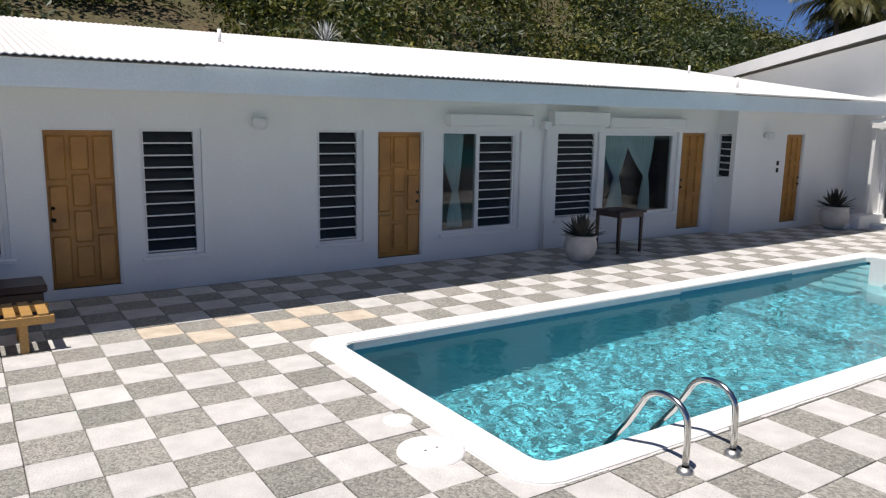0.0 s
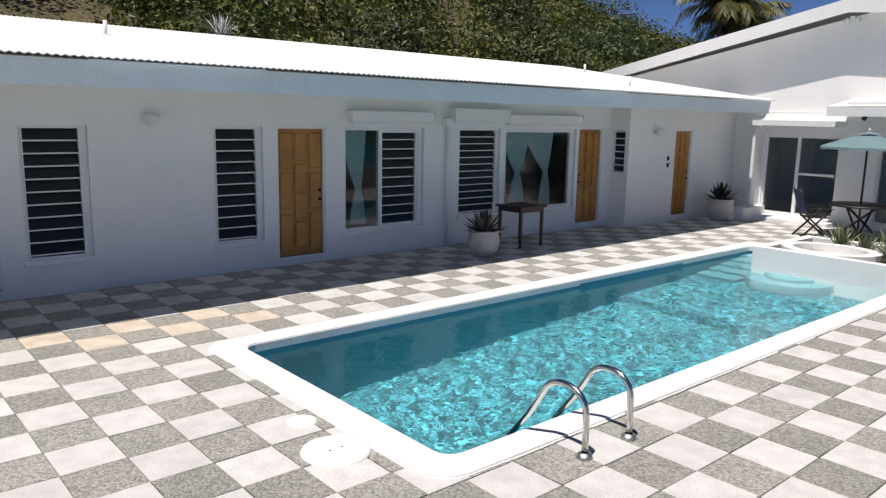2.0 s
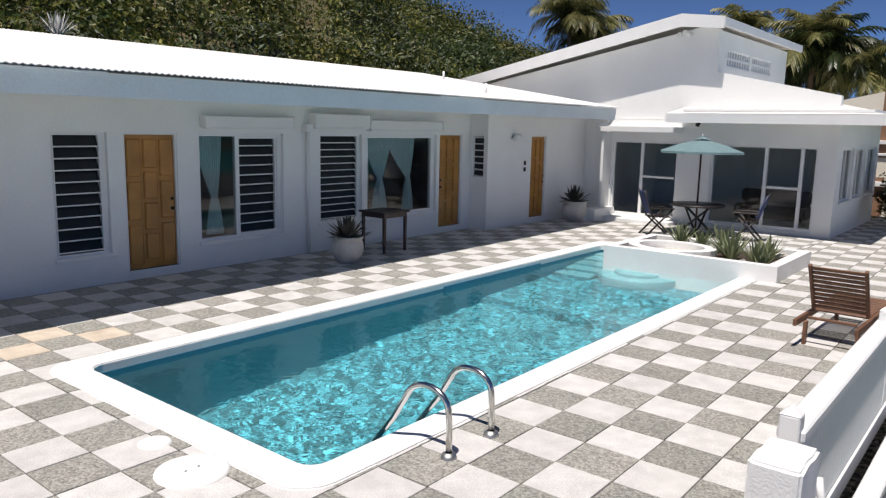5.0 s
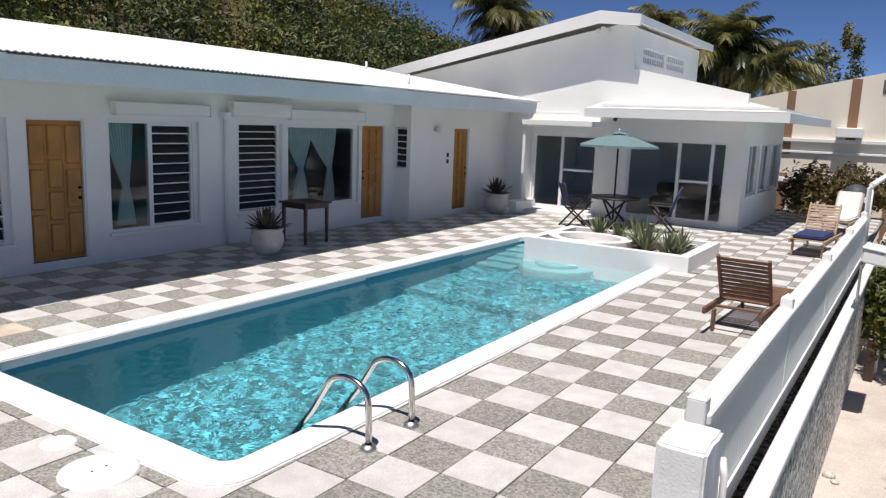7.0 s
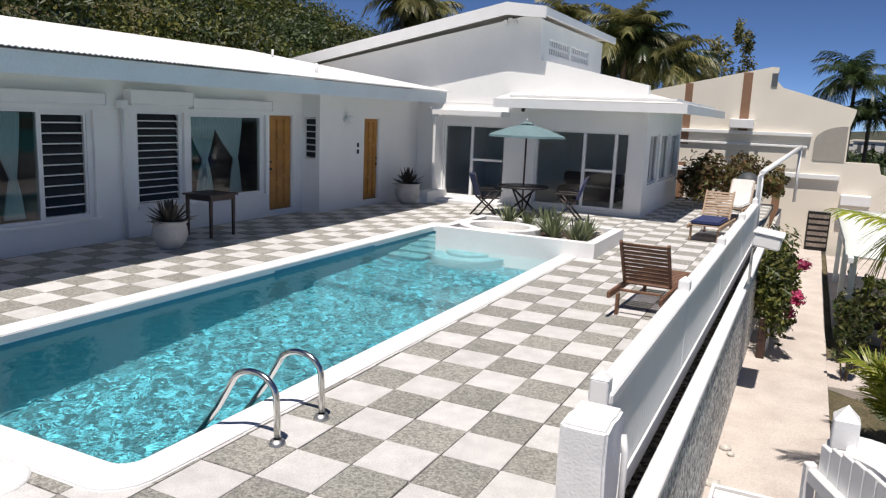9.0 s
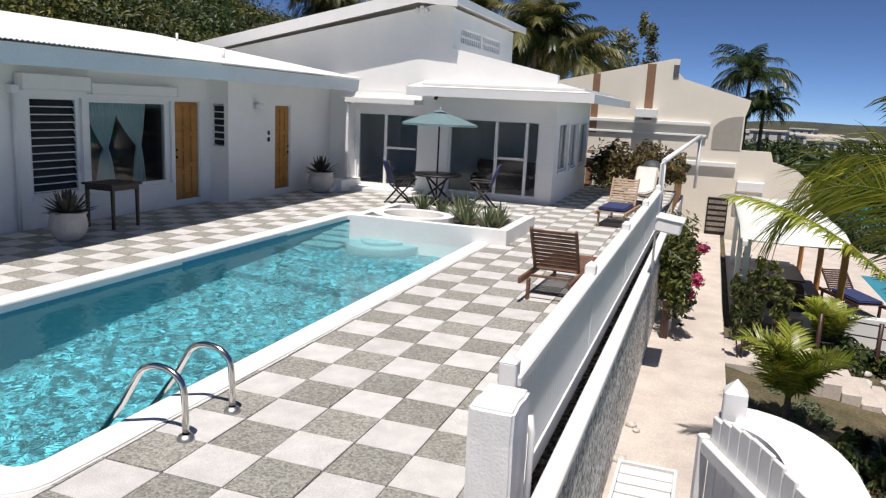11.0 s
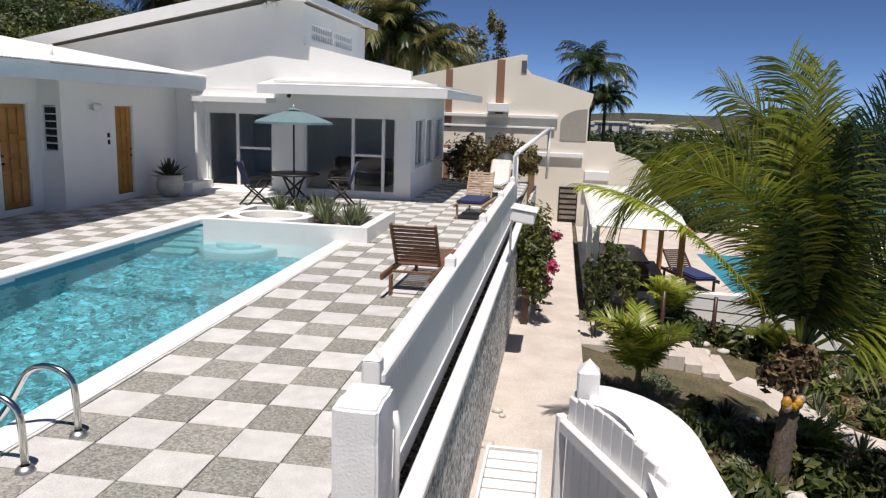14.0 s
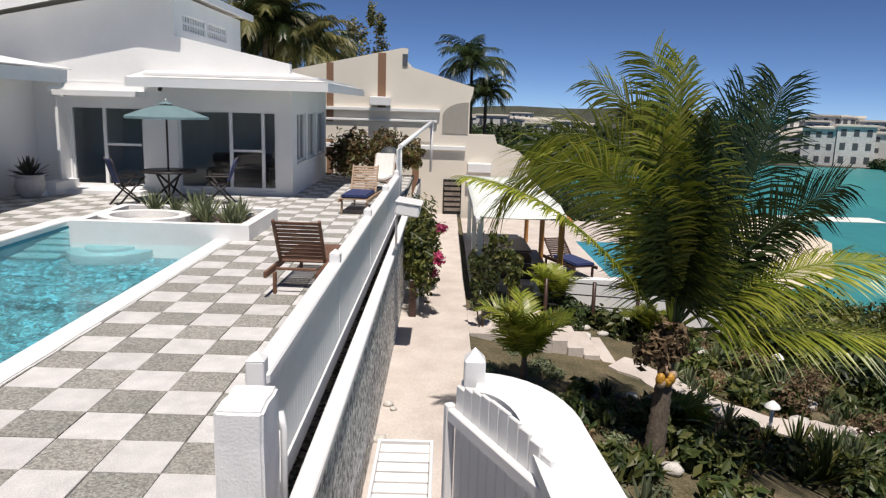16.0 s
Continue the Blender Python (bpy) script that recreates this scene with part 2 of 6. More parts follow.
# Bright cells stand in for caustic glints of sunlight, painted into the floor colour.
M_POOL = mixed_cells("caustic_glint_pool_lining", (0.042, 0.185, 0.225), (0.034, 0.155, 0.195), 0.045, 0.55, 3.2, start=0.48)
M_POOLWALL = material("teal_pool_wall", (0.018, 0.27, 0.36), 0.45, tint=0.1, scale=0.9, fine=25, bump=0.05, second=(0.014, 0.23, 0.31))
M_TILE_G = mixed_cells("grey_pebble_concrete", (0.345, 0.335, 0.31), (0.285, 0.285, 0.26), 0.018, 0.68, 1.36, 0.9, 1.0, 0.10)
M_STEP = mixed_cells("pale_pool_step", (0.13, 0.32, 0.36), (0.10, 0.27, 0.31), 0.09, 0.8, 1.2)
# Strong cell contrast also paints in the sun-grazed bright specks of the pebbledash.
M_ROUGH = mixed_cells("rough_cast_render", (0.72, 0.70, 0.66), (0.60, 0.58, 0.55), 0.05, 0.3, 1.5, 0.95, 1.0)
M_POOLBAND = material("deep_blue_waterline_tile", (0.03, 0.22, 0.34), 0.3, tint=0.15, scale=8, fine=30, bump=0.1)

# ---- building helpers ----


def box(bm, x0, x1, y0, y1, z0, z1, m=None, mat=0):
    r = bmesh.ops.create_cube(bm, size=1)
    t = Matrix.Translation(((x0 + x1) / 2, (y0 + y1) / 2, (z0 + z1) / 2)) @ Matrix.Diagonal((abs(x1 - x0), abs(y1 - y0), abs(z1 - z0), 1))
    if m is not None:
        t = m @ t
    bmesh.ops.transform(bm, matrix=t, verts=r["verts"])
    if mat:
        for f in {f for v in r["verts"] for f in v.link_faces}:
            f.material_index = mat
    return r["verts"]


def soft_box(x0, x1, y0, y1, z0, z1, width=0.006, m=None, segs=1):
    bm = bmesh.new()
    box(bm, x0, x1, y0, y1, z0, z1)
    bmesh.ops.bevel(bm, geom=bm.edges[:], offset=width, segments=segs, affect='EDGES')
    if m is not None:
        bmesh.ops.transform(bm, matrix=m, verts=bm.verts[:])
    return bm


def tube(bm, pts, radius, sides=10, taper=None):
    """A round bar along a list of points."""
    rings = []
    pts = [Vector(p) for p in pts]
    for i, p in enumerate(pts):
        d = (pts[min(i + 1, len(pts) - 1)] - pts[max(i - 1, 0)]).normalized()
        a = d.orthogonal() if abs(d.z) < 0.95 else Vector((1, 0, 0))
        if abs(d.z) < 0.95:
            a = d.cross(Vector((0, 0, 1))).normalized()
        a = (a - d * a.dot(d)).normalized()
        b = d.cross(a)
        r = radius if taper is None else radius * (1 + (taper - 1) * i / (len(pts) - 1))
        rings.append([bm.verts.new(p + (a * math.cos(2 * math.pi * k / sides) + b * math.sin(2 * math.pi * k / sides)) * r) for k in range(sides)])
    for q, s in zip(rings, rings[1:]):
        for k in range(sides):
            f = bm.faces.new((q[k], q[(k + 1) % sides], s[(k + 1) % sides], s[k]))
            f.smooth = True
    bm.faces.new(rings[0][::-1])
    bm.faces.new(rings[-1])
    return bm


def lathe(bm, profile, sides=28, cx=0, cy=0):
    rings = [[bm.verts.new((cx + r * math.cos(2 * math.pi * k / sides), cy + r * math.sin(2 * math.pi * k / sides), z)) for k in range(sides)] for r, z in profile]
    for q, s in zip(rings, rings[1:]):
        for k in range(sides):
            f = bm.faces.new((q[k], q[(k + 1) % sides], s[(k + 1) % sides], s[k]))
            f.smooth = True
    return bm


def prism(bm, pts, depth):
    """A flat outline swept by a vector."""
    d = Vector(depth)
    a = [bm.verts.new(p) for p in pts]
    b = [bm.verts.new(Vector(p) + d) for p in pts]
    bm.faces.new(a)
    bm.faces.new(b[::-1])
    for k in range(len(a)):
        j = (k + 1) % len(a)
        bm.faces.new((a[j], a[k], b[k], b[j]))
    bmesh.ops.recalc_face_normals(bm, faces=bm.faces[:])
    return bm


def mesh_object(name, bm, mats):
    me = bpy.data.meshes.new(name)
    bm.to_mesh(me)
    bm.free()
    for m in (mats if isinstance(mats, (list, tuple)) else [mats]):
        me.materials.append(m)
    return new(name, me)


def part(name, bm, mats, parent, label=""):
    ob = mesh_object(name, bm, mats)
    ob.parent = parent
    if label:
        ob["label"] = label
    return ob


def thing(name, label, category, at=(0, 0, 0), rz=0, group="", kind=""):
    ob = new(name)
    ob.empty_display_size = 0.1
    ob.matrix_basis = pose(*at, 0, 0, rz)
    return tagged(ob, label, category, group, kind)


def structure(name, bm, mats, label, category):
    return tagged(mesh_object(name, bm, mats), label, category, kind="structure")


def shade_bm(*boxes):
    bm = bmesh.new()
    for b in boxes:
        box(bm, *b)
    return bm


def wall_y(bm, x0, x1, y0, y1, z0, z1, holes):
    """A wall along x with rectangular openings (x0, x1, z0, z1) right through it."""
    xs = sorted({x0, x1, *[v for h in holes for v in h[:2]]})
    for a, b in zip(xs, xs[1:]):
        mid = (a + b) / 2
        spans = sorted((h[2], h[3]) for h in holes if h[0] < mid < h[1])
        z = z0
        for s, e in spans:
            if s > z + 1e-4:
                box(bm, a, b, y0, y1, z, s)
            z = e
        if z < z1 - 1e-4:
            box(bm, a, b, y0, y1, z, z1)
    bmesh.ops.remove_doubles(bm, verts=bm.verts[:], dist=1e-5)


def leaf_cloud(name, blobs, leaf, mat, seed, flat=0.6):
    """Crowns of many small leaves: each blob is (centre, radii, count) and may add a share of the leaf size."""
    rng = np.random.default_rng(seed)
    vs, fs = [], []
    base = 0
    for blob in blobs:
        (cx, cy, cz), (rx, ry, rz), count = blob[:3]
        size = leaf * (blob[3] if len(blob) > 3 else 1)
        d = rng.normal(size=(count, 3))
        d /= np.linalg.norm(d, axis=1)[:, None]
        lump = 0.72 + 0.28 * np.sin(d[:, 0] * 5 + cx) * np.cos(d[:, 1] * 4 + cy) + 0.12 * np.sin(d[:, 2] * 9 + cz)
        r = lump * (1 - 0.45 * rng.random(count) ** 2.2)
        p = d * r[:, None] * np.array([rx, ry, rz]) + np.array([cx, cy, cz])
        n = d + rng.normal(size=(count, 3)) * flat + np.array([0, 0, 0.4])
        n /= np.linalg.norm(n, axis=1)[:, None]
        t = np.cross(n, rng.normal(size=(count, 3)))
        t /= np.linalg.norm(t, axis=1)[:, None] + 1e-9
        b = np.cross(n, t)
        s = size * (0.6 + 0.8 * rng.random(count))[:, None]
        quad = np.stack([p - t * s, p + b * s * 0.45 + n * s * 0.12, p + t * s, p - b * s * 0.45 + n * s * 0.12], 1)
        vs.append(quad.reshape(-1, 3))
        fs.append(np.arange(base, base + 4 * count).reshape(-1, 4))
        base += 4 * count
    me = bpy.data.meshes.new(name)
    me.from_pydata(np.concatenate(vs).tolist(), [], np.concatenate(fs).tolist())
    me.materials.append(mat)
    return new(name, me)


# ---- setting: ground, slope, sea ----
W = 8.42          # face of the long wing
EAVE = 6.48       # its eave line
DECK_Y = -1.22    # sea edge of the pool deck


def hill_height(x, y):
    h = 0.0
    if y > 13:
        d = y - 13
        fall = 1.0 / (1.0 + math.exp((x - 0.55 * y - 42) / 14.0))
        h = 1.2 * min(1, d / 6) + (0.47 * d) * fall * (1 if d < 75 else 75 / d)
        h += 0.9 * noise.noise(Vector((x * 0.07, y * 0.07, 0.3))) * min(1, d / 10)
    return h - 0.35


def slope_height(x, y):
    if y > -2.75:
        return -1.80
    d = -2.75 - y
    h = -1.85 - 0.16 * min(d, 6) - 0.33 * max(0, d - 6)
    h += 0.18 * noise.noise(Vector((x * 0.5, y * 0.5, 2.0))) * min(1, d)
    far = max(0.0, x - 22) * 0.10 * min(1, d / 4)
    return max(-13.0, h - far)


def grid_mesh(name, xs, ys, fn, mat):
    me = bpy.data.meshes.new(name)
    vs = [(x, y, fn(x, y)) for y in ys for x in xs]
    nx = len(xs)
    fs = [(j * nx + i, j * nx + i + 1, (j + 1) * nx + i + 1, (j + 1) * nx + i) for j in range(len(ys) - 1) for i in range(nx - 1)]
    me.from_pydata(vs, [], fs)
    me.materials.append(mat)
    for p in me.polygons:
        p.use_smooth = True
    return new(name, me)


hill_x = [-900, -500, -300, -200] + [-150 + 5 * i for i in range(75)] + [260, 350, 500, 900]
hill_y = [9.5, 12, 13, 14, 16, 18] + [20 + 4 * i for i in range(30)] + [160, 220, 400, 900]
ground = tagged(grid_mesh("ground", hill_x, hill_y, hill_height, M_HILL), "scrubby hillside ground behind the white house", "ground", kind="structure")
slope_x = [-900, -400, -150, -60, -30] + [-15 + 1.0 * i for i in range(60)] + [50, 60, 80, 120, 200, 400, 900]
slope_y = [-60, -50, -44, -38, -33, -29, -26, -23, -20] + [-18 + 0.6 * i for i in range(25)] + [-2.8, -2.74]
ground_slope = tagged(grid_mesh("ground_slope", slope_x, slope_y, slope_height, M_GRASS), "dry grassy garden slope falling to the sea", "ground", kind="structure")
structure("sea", shade_bm((-900, 2500, -2500, 4.0, -10.4, -10.0)), M_SEABED, "turquoise sea beyond the garden slope", "sea")
bm = shade_bm((22, 900, -2.8, 9.4, -2.4, -1.86))
structure("ground_far", bm, M_GRASS, "garden ground beyond the pool deck", "ground")

# lower path and its retaining wall
structure("path", shade_bm((-14, 26, -2.75, -1.425, -2.0, -1.75)), M_PATH, "sandy concrete path below the retaining wall", "path")
structure("wall_retaining", shade_bm((-9, 21, -1.425, -1.345, -2.2, -0.12), (-9, 21, -1.345, -0.35, -2.2, -1.10)), M_ROUGH, "grey rough-cast retaining wall under the fence", "wall")
structure("trim_wall_cap", soft_box(-1.3, 12.2, -1.445, -1.30, -0.12, -0.04, 0.012), M_TRIM, "white painted cap on the retaining wall", "wall cap")

structure("floor_landing", soft_box(-9.0, -3.3, -2.75, -1.48, -1.75, 0.72, 0.01), M_COPING, "white masonry landing at the head of the path", "landing")
# deck slab with the pool cut out of it
POOL = (-1.25, 9.45, 1.66, 4.88)
bm = shade_bm((-14, 21, -1.18, -0.35, -0.16, -0.018), (-14, 21, -0.35, 1.60, -2.2, -0.018), (-14, 21, 4.94, 12.6, -2.2, -0.018), (-14, -1.30, 1.60, 4.94, -2.2, -0.018), (9.9, 21, 1.60, 4.94, -2.2, -0.018))
floor = structure("floor_deck", bm, M_JOINT, "checkered grey and white concrete tile pool deck", "deck")

# pool shell
bm = bmesh.new()
px0, px1, py0, py1 = POOL
WATER = -0.11
sx0, sx1, sy0, sy1 = px0 - 0.012, px1 + 0.012, py0 - 0.012, py1 + 0.012
prof = [(sx0, -2.1), (5.2, -1.55), (5.3, -1.25), (sx1, -1.05)]
for (xa, za), (xb, zb) in zip(prof, prof[1:]):
    v = [bm.verts.new(p) for p in ((xa, sy0, za), (xb, sy0, zb), (xb, sy1, zb), (xa, sy1, za))]
    bm.faces.new(v)
    for y in (sy0, sy1):
        bm.faces.new([bm.verts.new(p) for p in ((xa, y, za), (xb, y, zb), (xb, y, 0.0), (xa, y, 0.0))]).material_index = 1
for x, z in ((sx0, -2.1), (sx1, -1.05)):
    bm.faces.new([bm.verts.new(p) for p in ((x, sy0, z), (x, sy1, z), (x, sy1, 0), (x, sy0, 0))]).material_index = 1
bmesh.ops.remove_doubles(bm, verts=bm.verts[:], dist=1e-4)
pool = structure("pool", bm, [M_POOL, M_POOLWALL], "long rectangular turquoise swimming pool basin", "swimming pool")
band = shade_bm((4.2, 7.0, py1 - 0.02, py1 - 0.003, -0.26, -0.05))
part("waterline_tile", band, M_POOLBAND, pool, "deep blue waterline tile band")
part("waterline_tile", shade_bm((px0 + 0.1, 4.199, py1 - 0.012, py1 - 0.003, -0.20, -0.08), (7.001, px1 - 0.05, py1 - 0.012, py1 - 0.003, -0.20, -0.08)), M_POOLBAND, pool, "thin blue waterline tile course")
# steps at the shallow end
for i in range(5):
    part("pool_step", soft_box(px1 - 0.40 * (i + 1), px1 - 0.40 * i - 0.002, 4.11, py1 - 0.01, -1.15, -0.22 - 0.17 * i, 0.02), M_STEP, pool)
for i, (r, z) in enumerate(((0.42, -0.26), (0.72, -0.50))):
    bm = bmesh.new()
    lathe(bm, [(0.01, z), (r - 0.03, z), (r, z - 0.03), (r, -1.2)], 28, 8.0, 3.42)
    part("rounded_step", bm, M_STEP, pool)
water = structure("water", shade_bm((px0 + 0.001, px1 - 0.001, py0 + 0.001, py1 - 0.001, WATER - 0.001, WATER)), M_WATER, "rippled clear pool water", "water")
me = water.data
bm = bmesh.new()
bm.faces.new([bm.verts.new((x, y, WATER)) for x, y in ((px0, py0), (px1, py0), (px1, py1), (px0, py1))])
bm.to_mesh(me)
bm.free()
water.visible_shadow = False


def ring(bm, outer, inner, z0, z1):
    """A flat ring between two outlines with the same number of corners."""
    n = len(outer)
    ov = [[bm.verts.new((x, y, z)) for x, y in outer] for z in (z0, z1)]
    iv = [[bm.verts.new((x, y, z)) for x, y in inner] for z in (z0, z1)]
    for k in range(n):
        j = (k + 1) % n
        bm.faces.new((ov[1][k], ov[1][j], iv[1][j], iv[1][k]))
        bm.faces.new((ov[0][k], ov[0][j], ov[1][j], ov[1][k]))
        bm.faces.new((iv[0][k], iv[1][k], iv[1][j], iv[0][j]))
    bmesh.ops.recalc_face_normals(bm, faces=bm.faces[:])


def rounded(x0, x1, y0, y1, r, n=5):
    out = []
    straight = 22
    for cx, cy, a in ((x1 - r, y1 - r, 0), (x0 + r, y1 - r, 90), (x0 + r, y0 + r, 180), (x1 - r, y0 + r, 270)):
        for k in range(n):
            t = radians(a + 90 * k / (n - 1))
            out.append((cx + r * math.cos(t), cy + r * math.sin(t)))
    full = []
    for k, p in enumerate(out):
        q = out[(k + 1) % len(out)]
        m = straight if k % n == n - 1 else 1
        full += [(p[0] + (q[0] - p[0]) * i / m, p[1] + (q[1] - p[1]) * i / m) for i in range(m)]
    return full


bm = bmesh.new()
ring(bm, rounded(px0 - 0.32, px1 + 0.42, py0 - 0.29, py1 + 0.32, 0.28), rounded(px0, px1, py0, py1, 0.14), -0.08, 0.014)
for v in bm.verts:
    if v.co.x < px0 - 0.1 or v.co.y < py0 - 0.1 or v.co.y > py1 + 0.1:
        q = noise.noise(v.co * 3.1)
        v.co.x += 0.012 * q
        v.co.y += 0.012 * q
e = [e for e in bm.edges if abs(e.verts[0].co.z - 0.014) < 1e-5 and abs(e.verts[1].co.z - 0.014) < 1e-5 and len(e.link_faces) == 2 and e.calc_face_angle() > 1]
bmesh.ops.bevel(bm, geom=e, offset=0.012, segments=2, affect='EDGES')
structure("coping", bm, M_COPING, "white painted pool coping with rounded corners", "coping")

# ---- the long wing ----
HOLES = {
    "w0": (-4.95, -4.03, 0.56, 2.17), "d1": (-3.62, -2.76, 0.12, 2.18), "w1": (-2.47, -1.66, 0.45, 2.18),
    "w2": (0.05, 0.84, 0.43, 2.18), "d2": (1.08, 1.94, 0.12, 2.18), "w3": (2.31, 4.01, 0.43, 2.18),
    "w4": (4.86, 5.96, 0.52, 2.18), "w5": (6.08, 8.28, 0.50, 2.18), "d3": (8.38, 9.20, 0.12, 2.20),
}
JX, JY = 9.53, 7.93
PX, PY = 14.18, 1.58   # corner of the pavilion
bm = bmesh.new()
wall_y(bm, -14, JX, W, W + 0.2, -0.3, 2.75, list(HOLES.values()))
structure("wall_long_wing", bm, M_WALL, "white painted masonry wall of the long guest wing", "wall")
bm = bmesh.new()
wall_y(bm, JX + 0.2, 14.4, JY, JY + 0.2, -0.3, 2.75, [(11.40, 12.12, 0.14, 2.19)])
structure("wall_wing_end", bm, M_WALL, "white wall stepping forward near the pavilion", "wall")
wy = bmesh.new()
wall_y(wy, -8.42, -JY, JX, JX + 0.2, -0.3, 2.75, [(-8.36, -8.04, 1.22, 2.16)])
bmesh.ops.transform(wy, matrix=Matrix(((0, 1, 0, 0), (-1, 0, 0, 0), (0, 0, 1, 0), (0, 0, 0, 1))), verts=wy.verts[:])
bmesh.ops.recalc_face_normals(wy, faces=wy.faces[:])
structure("wall_wing_return", wy, M_WALL, "short white return wall with a small window", "wall")
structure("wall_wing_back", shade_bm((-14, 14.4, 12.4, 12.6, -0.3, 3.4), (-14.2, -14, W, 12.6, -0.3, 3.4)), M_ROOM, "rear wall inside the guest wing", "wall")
structure("floor_rooms", shade_bm((-14, 14.2, W + 0.2, 12.4, -0.02, 0.08)), M_ROOM, "tiled floor inside the guest rooms, darkened in its colour", "floor")
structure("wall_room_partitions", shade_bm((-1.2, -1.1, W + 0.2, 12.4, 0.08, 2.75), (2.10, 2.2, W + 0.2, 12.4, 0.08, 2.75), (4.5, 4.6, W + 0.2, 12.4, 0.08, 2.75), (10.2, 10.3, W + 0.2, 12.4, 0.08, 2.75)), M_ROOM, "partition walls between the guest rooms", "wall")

# roof of the wing: corrugated sheets over a fascia
SL = 0.155


def roof_z(y):
    return 2.93 + (y - EAVE) * SL


bm = bmesh.new()
n_c = 660
cols = []
for i in range(n_c + 1):
    x = -14.5 + 27.5 * i / n_c
    z = 0.010 if i % 2 else -0.006
    cols.append([bm.verts.new((x, y, roof_z(y) + z)) for y in (EAVE - 0.10, 12.9)])
for a, b in zip(cols, cols[1:]):
    bm.faces.new((a[0], b[0], b[1], a[1]))
r = bmesh.ops.extrude_face_region(bm, geom=bm.faces[:])
bmesh.ops.translate(bm, verts=[v for v in r["geom"] if isinstance(v, bmesh.types.BMVert)], vec=(0, 0, 0.012))
roof = structure("roof_long_wing", bm, M_ROOF, "white corrugated sheet roof of the long wing", "roof")
bm = bmesh.new()
prism(bm, [(-14.5, EAVE, 2.62), (-14.5, EAVE + 0.06, 2.62), (-14.5, EAVE + 0.06, 2.90), (-14.5, EAVE - 0.03, 2.90)], (27.45, 0, 0))
structure("trim_fascia", bm, M_FASCIA, "pale blue-white timber fascia under the roof edge", "fascia")
# Unseen strip past the roof end, added to keep sun off the wall.
structure("ceiling_soffit", shade_bm((-14.5, 12.95, EAVE + 0.06, W, 2.70, 2.74), (12.95, PX, 7.25, JY, 2.70, 2.74), (-14, 14.2, W + 0.2, 12.4, 2.75, 2.80)), M_WALL, "white boarded soffit and room ceilings, with an added sun-blocking strip", "soffit")
rs_ = random.Random(2)
edge_x = -14.4
while edge_x < 12.6:
    ln = rs_.uniform(0.5, 2.6)
    bm = shade_bm((edge_x, min(12.9, edge_x + ln), EAVE - 0.098, EAVE - 0.03, 2.893, 2.903))
    part("rusty_edge", bm, M_RUST if rs_.random() < 0.6 else M_TRIM, roof, "rusty grey flashing edge")
    edge_x += ln + 0.01
for x, y in ((-0.87, 10.05), (8.65, 7.40), (11.6, 10.96)):
    pipe = thing("vent_pipe", "short white vent pipe on the corrugated roof", "vent pipe", (x, y, roof_z(y)))
    part("pipe", tube(bmesh.new(), [(0, 0, -0.05), (0, 0, 0.22)], 0.03, 12), M_TRIM, pipe)

# ---- pavilion ----
bm = bmesh.new()
wall_y(bm, -7.93, -PY, PX, PX + 0.2, -0.3, 2.66, [(-7.09, -5.27, 0.10, 2.10), (-4.42, -1.98, 0.10, 2.08)])
bmesh.ops.transform(bm, matrix=Matrix(((0, 1, 0, 0), (-1, 0, 0, 0), (0, 0, 1, 0), (0, 0, 0, 1))), verts=bm.verts[:])
bmesh.ops.recalc_face_normals(bm, faces=bm.faces[:])
structure("wall_pavilion_front", bm, M_WALL, "white pavilion front wall with two sliding door openings", "wall")
bm = bmesh.new()
wall_y(bm, PX + 0.2, 19.4, PY, PY + 0.2, -0.3, 2.66, [(14.75, 16.05, 0.80, 2.06), (16.3, 17.6, 0.80, 2.06), (17.85, 19.1, 0.80, 2.06)])
structure("wall_pavilion_side", bm, M_WALL, "white pavilion side wall with three windows", "wall")
structure("wall_pavilion_inner", shade_bm((19.2, 19.4, PY + 0.2, 12.4, -0.3, 2.66), (PX + 0.2, 19.2, 7.95, 8.1, -0.3, 2.66)), M_ROOM_P, "pale inner walls of the pavilion", "wall")
structure("floor_pavilion", shade_bm((PX + 0.2, 19.2, PY + 0.2, 7.95, -0.02, 0.06)), M_ROOM_P, "pale tiled pavilion floor", "floor")
# gable wall above and shed roof
bm = bmesh.new()
prism(bm, [(PX + 0.03, 12.4, 2.6), (PX + 0.03, PY + 0.05, 2.6), (PX + 0.03, PY + 0.05, 3.24), (PX + 0.03, 4.42, 3.83), (PX + 0.03, 4.47, 4.86), (PX + 0.03, 4.9, 4.92), (PX + 0.03, 12.4, 3.45)], (0.2, 0, 0))
structure("wall_gable", bm, M_WALL, "tall white gable wall above the pavilion doors", "wall")
bm = bmesh.new()
wall_y(bm, PX + 0.23, 20.3, 4.47, 4.67, 2.6, 4.84, [(14.95, 16.75, 4.02, 4.42), (16.95, 18.75, 4.02, 4.42)])
clere = structure("wall_clerestory", bm, M_WALL, "white clerestory wall with pierced vent blocks", "wall")
bm = bmesh.new()
RX0, RX1 = PX - 0.42, 20.9
prism(bm, [(RX0, 12.6, 3.50), (RX0, 5.25, 5.04), (RX0, 4.25, 4.93), (RX0, 4.25, 5.05), (RX0, 5.25, 5.17), (RX0, 12.6, 3.63)], (RX1 - RX0, 0, 0))
structure("roof_gable", bm, M_ROOF, "white shed roof slab with a low ridge", "roof")
bm = bmesh.new()
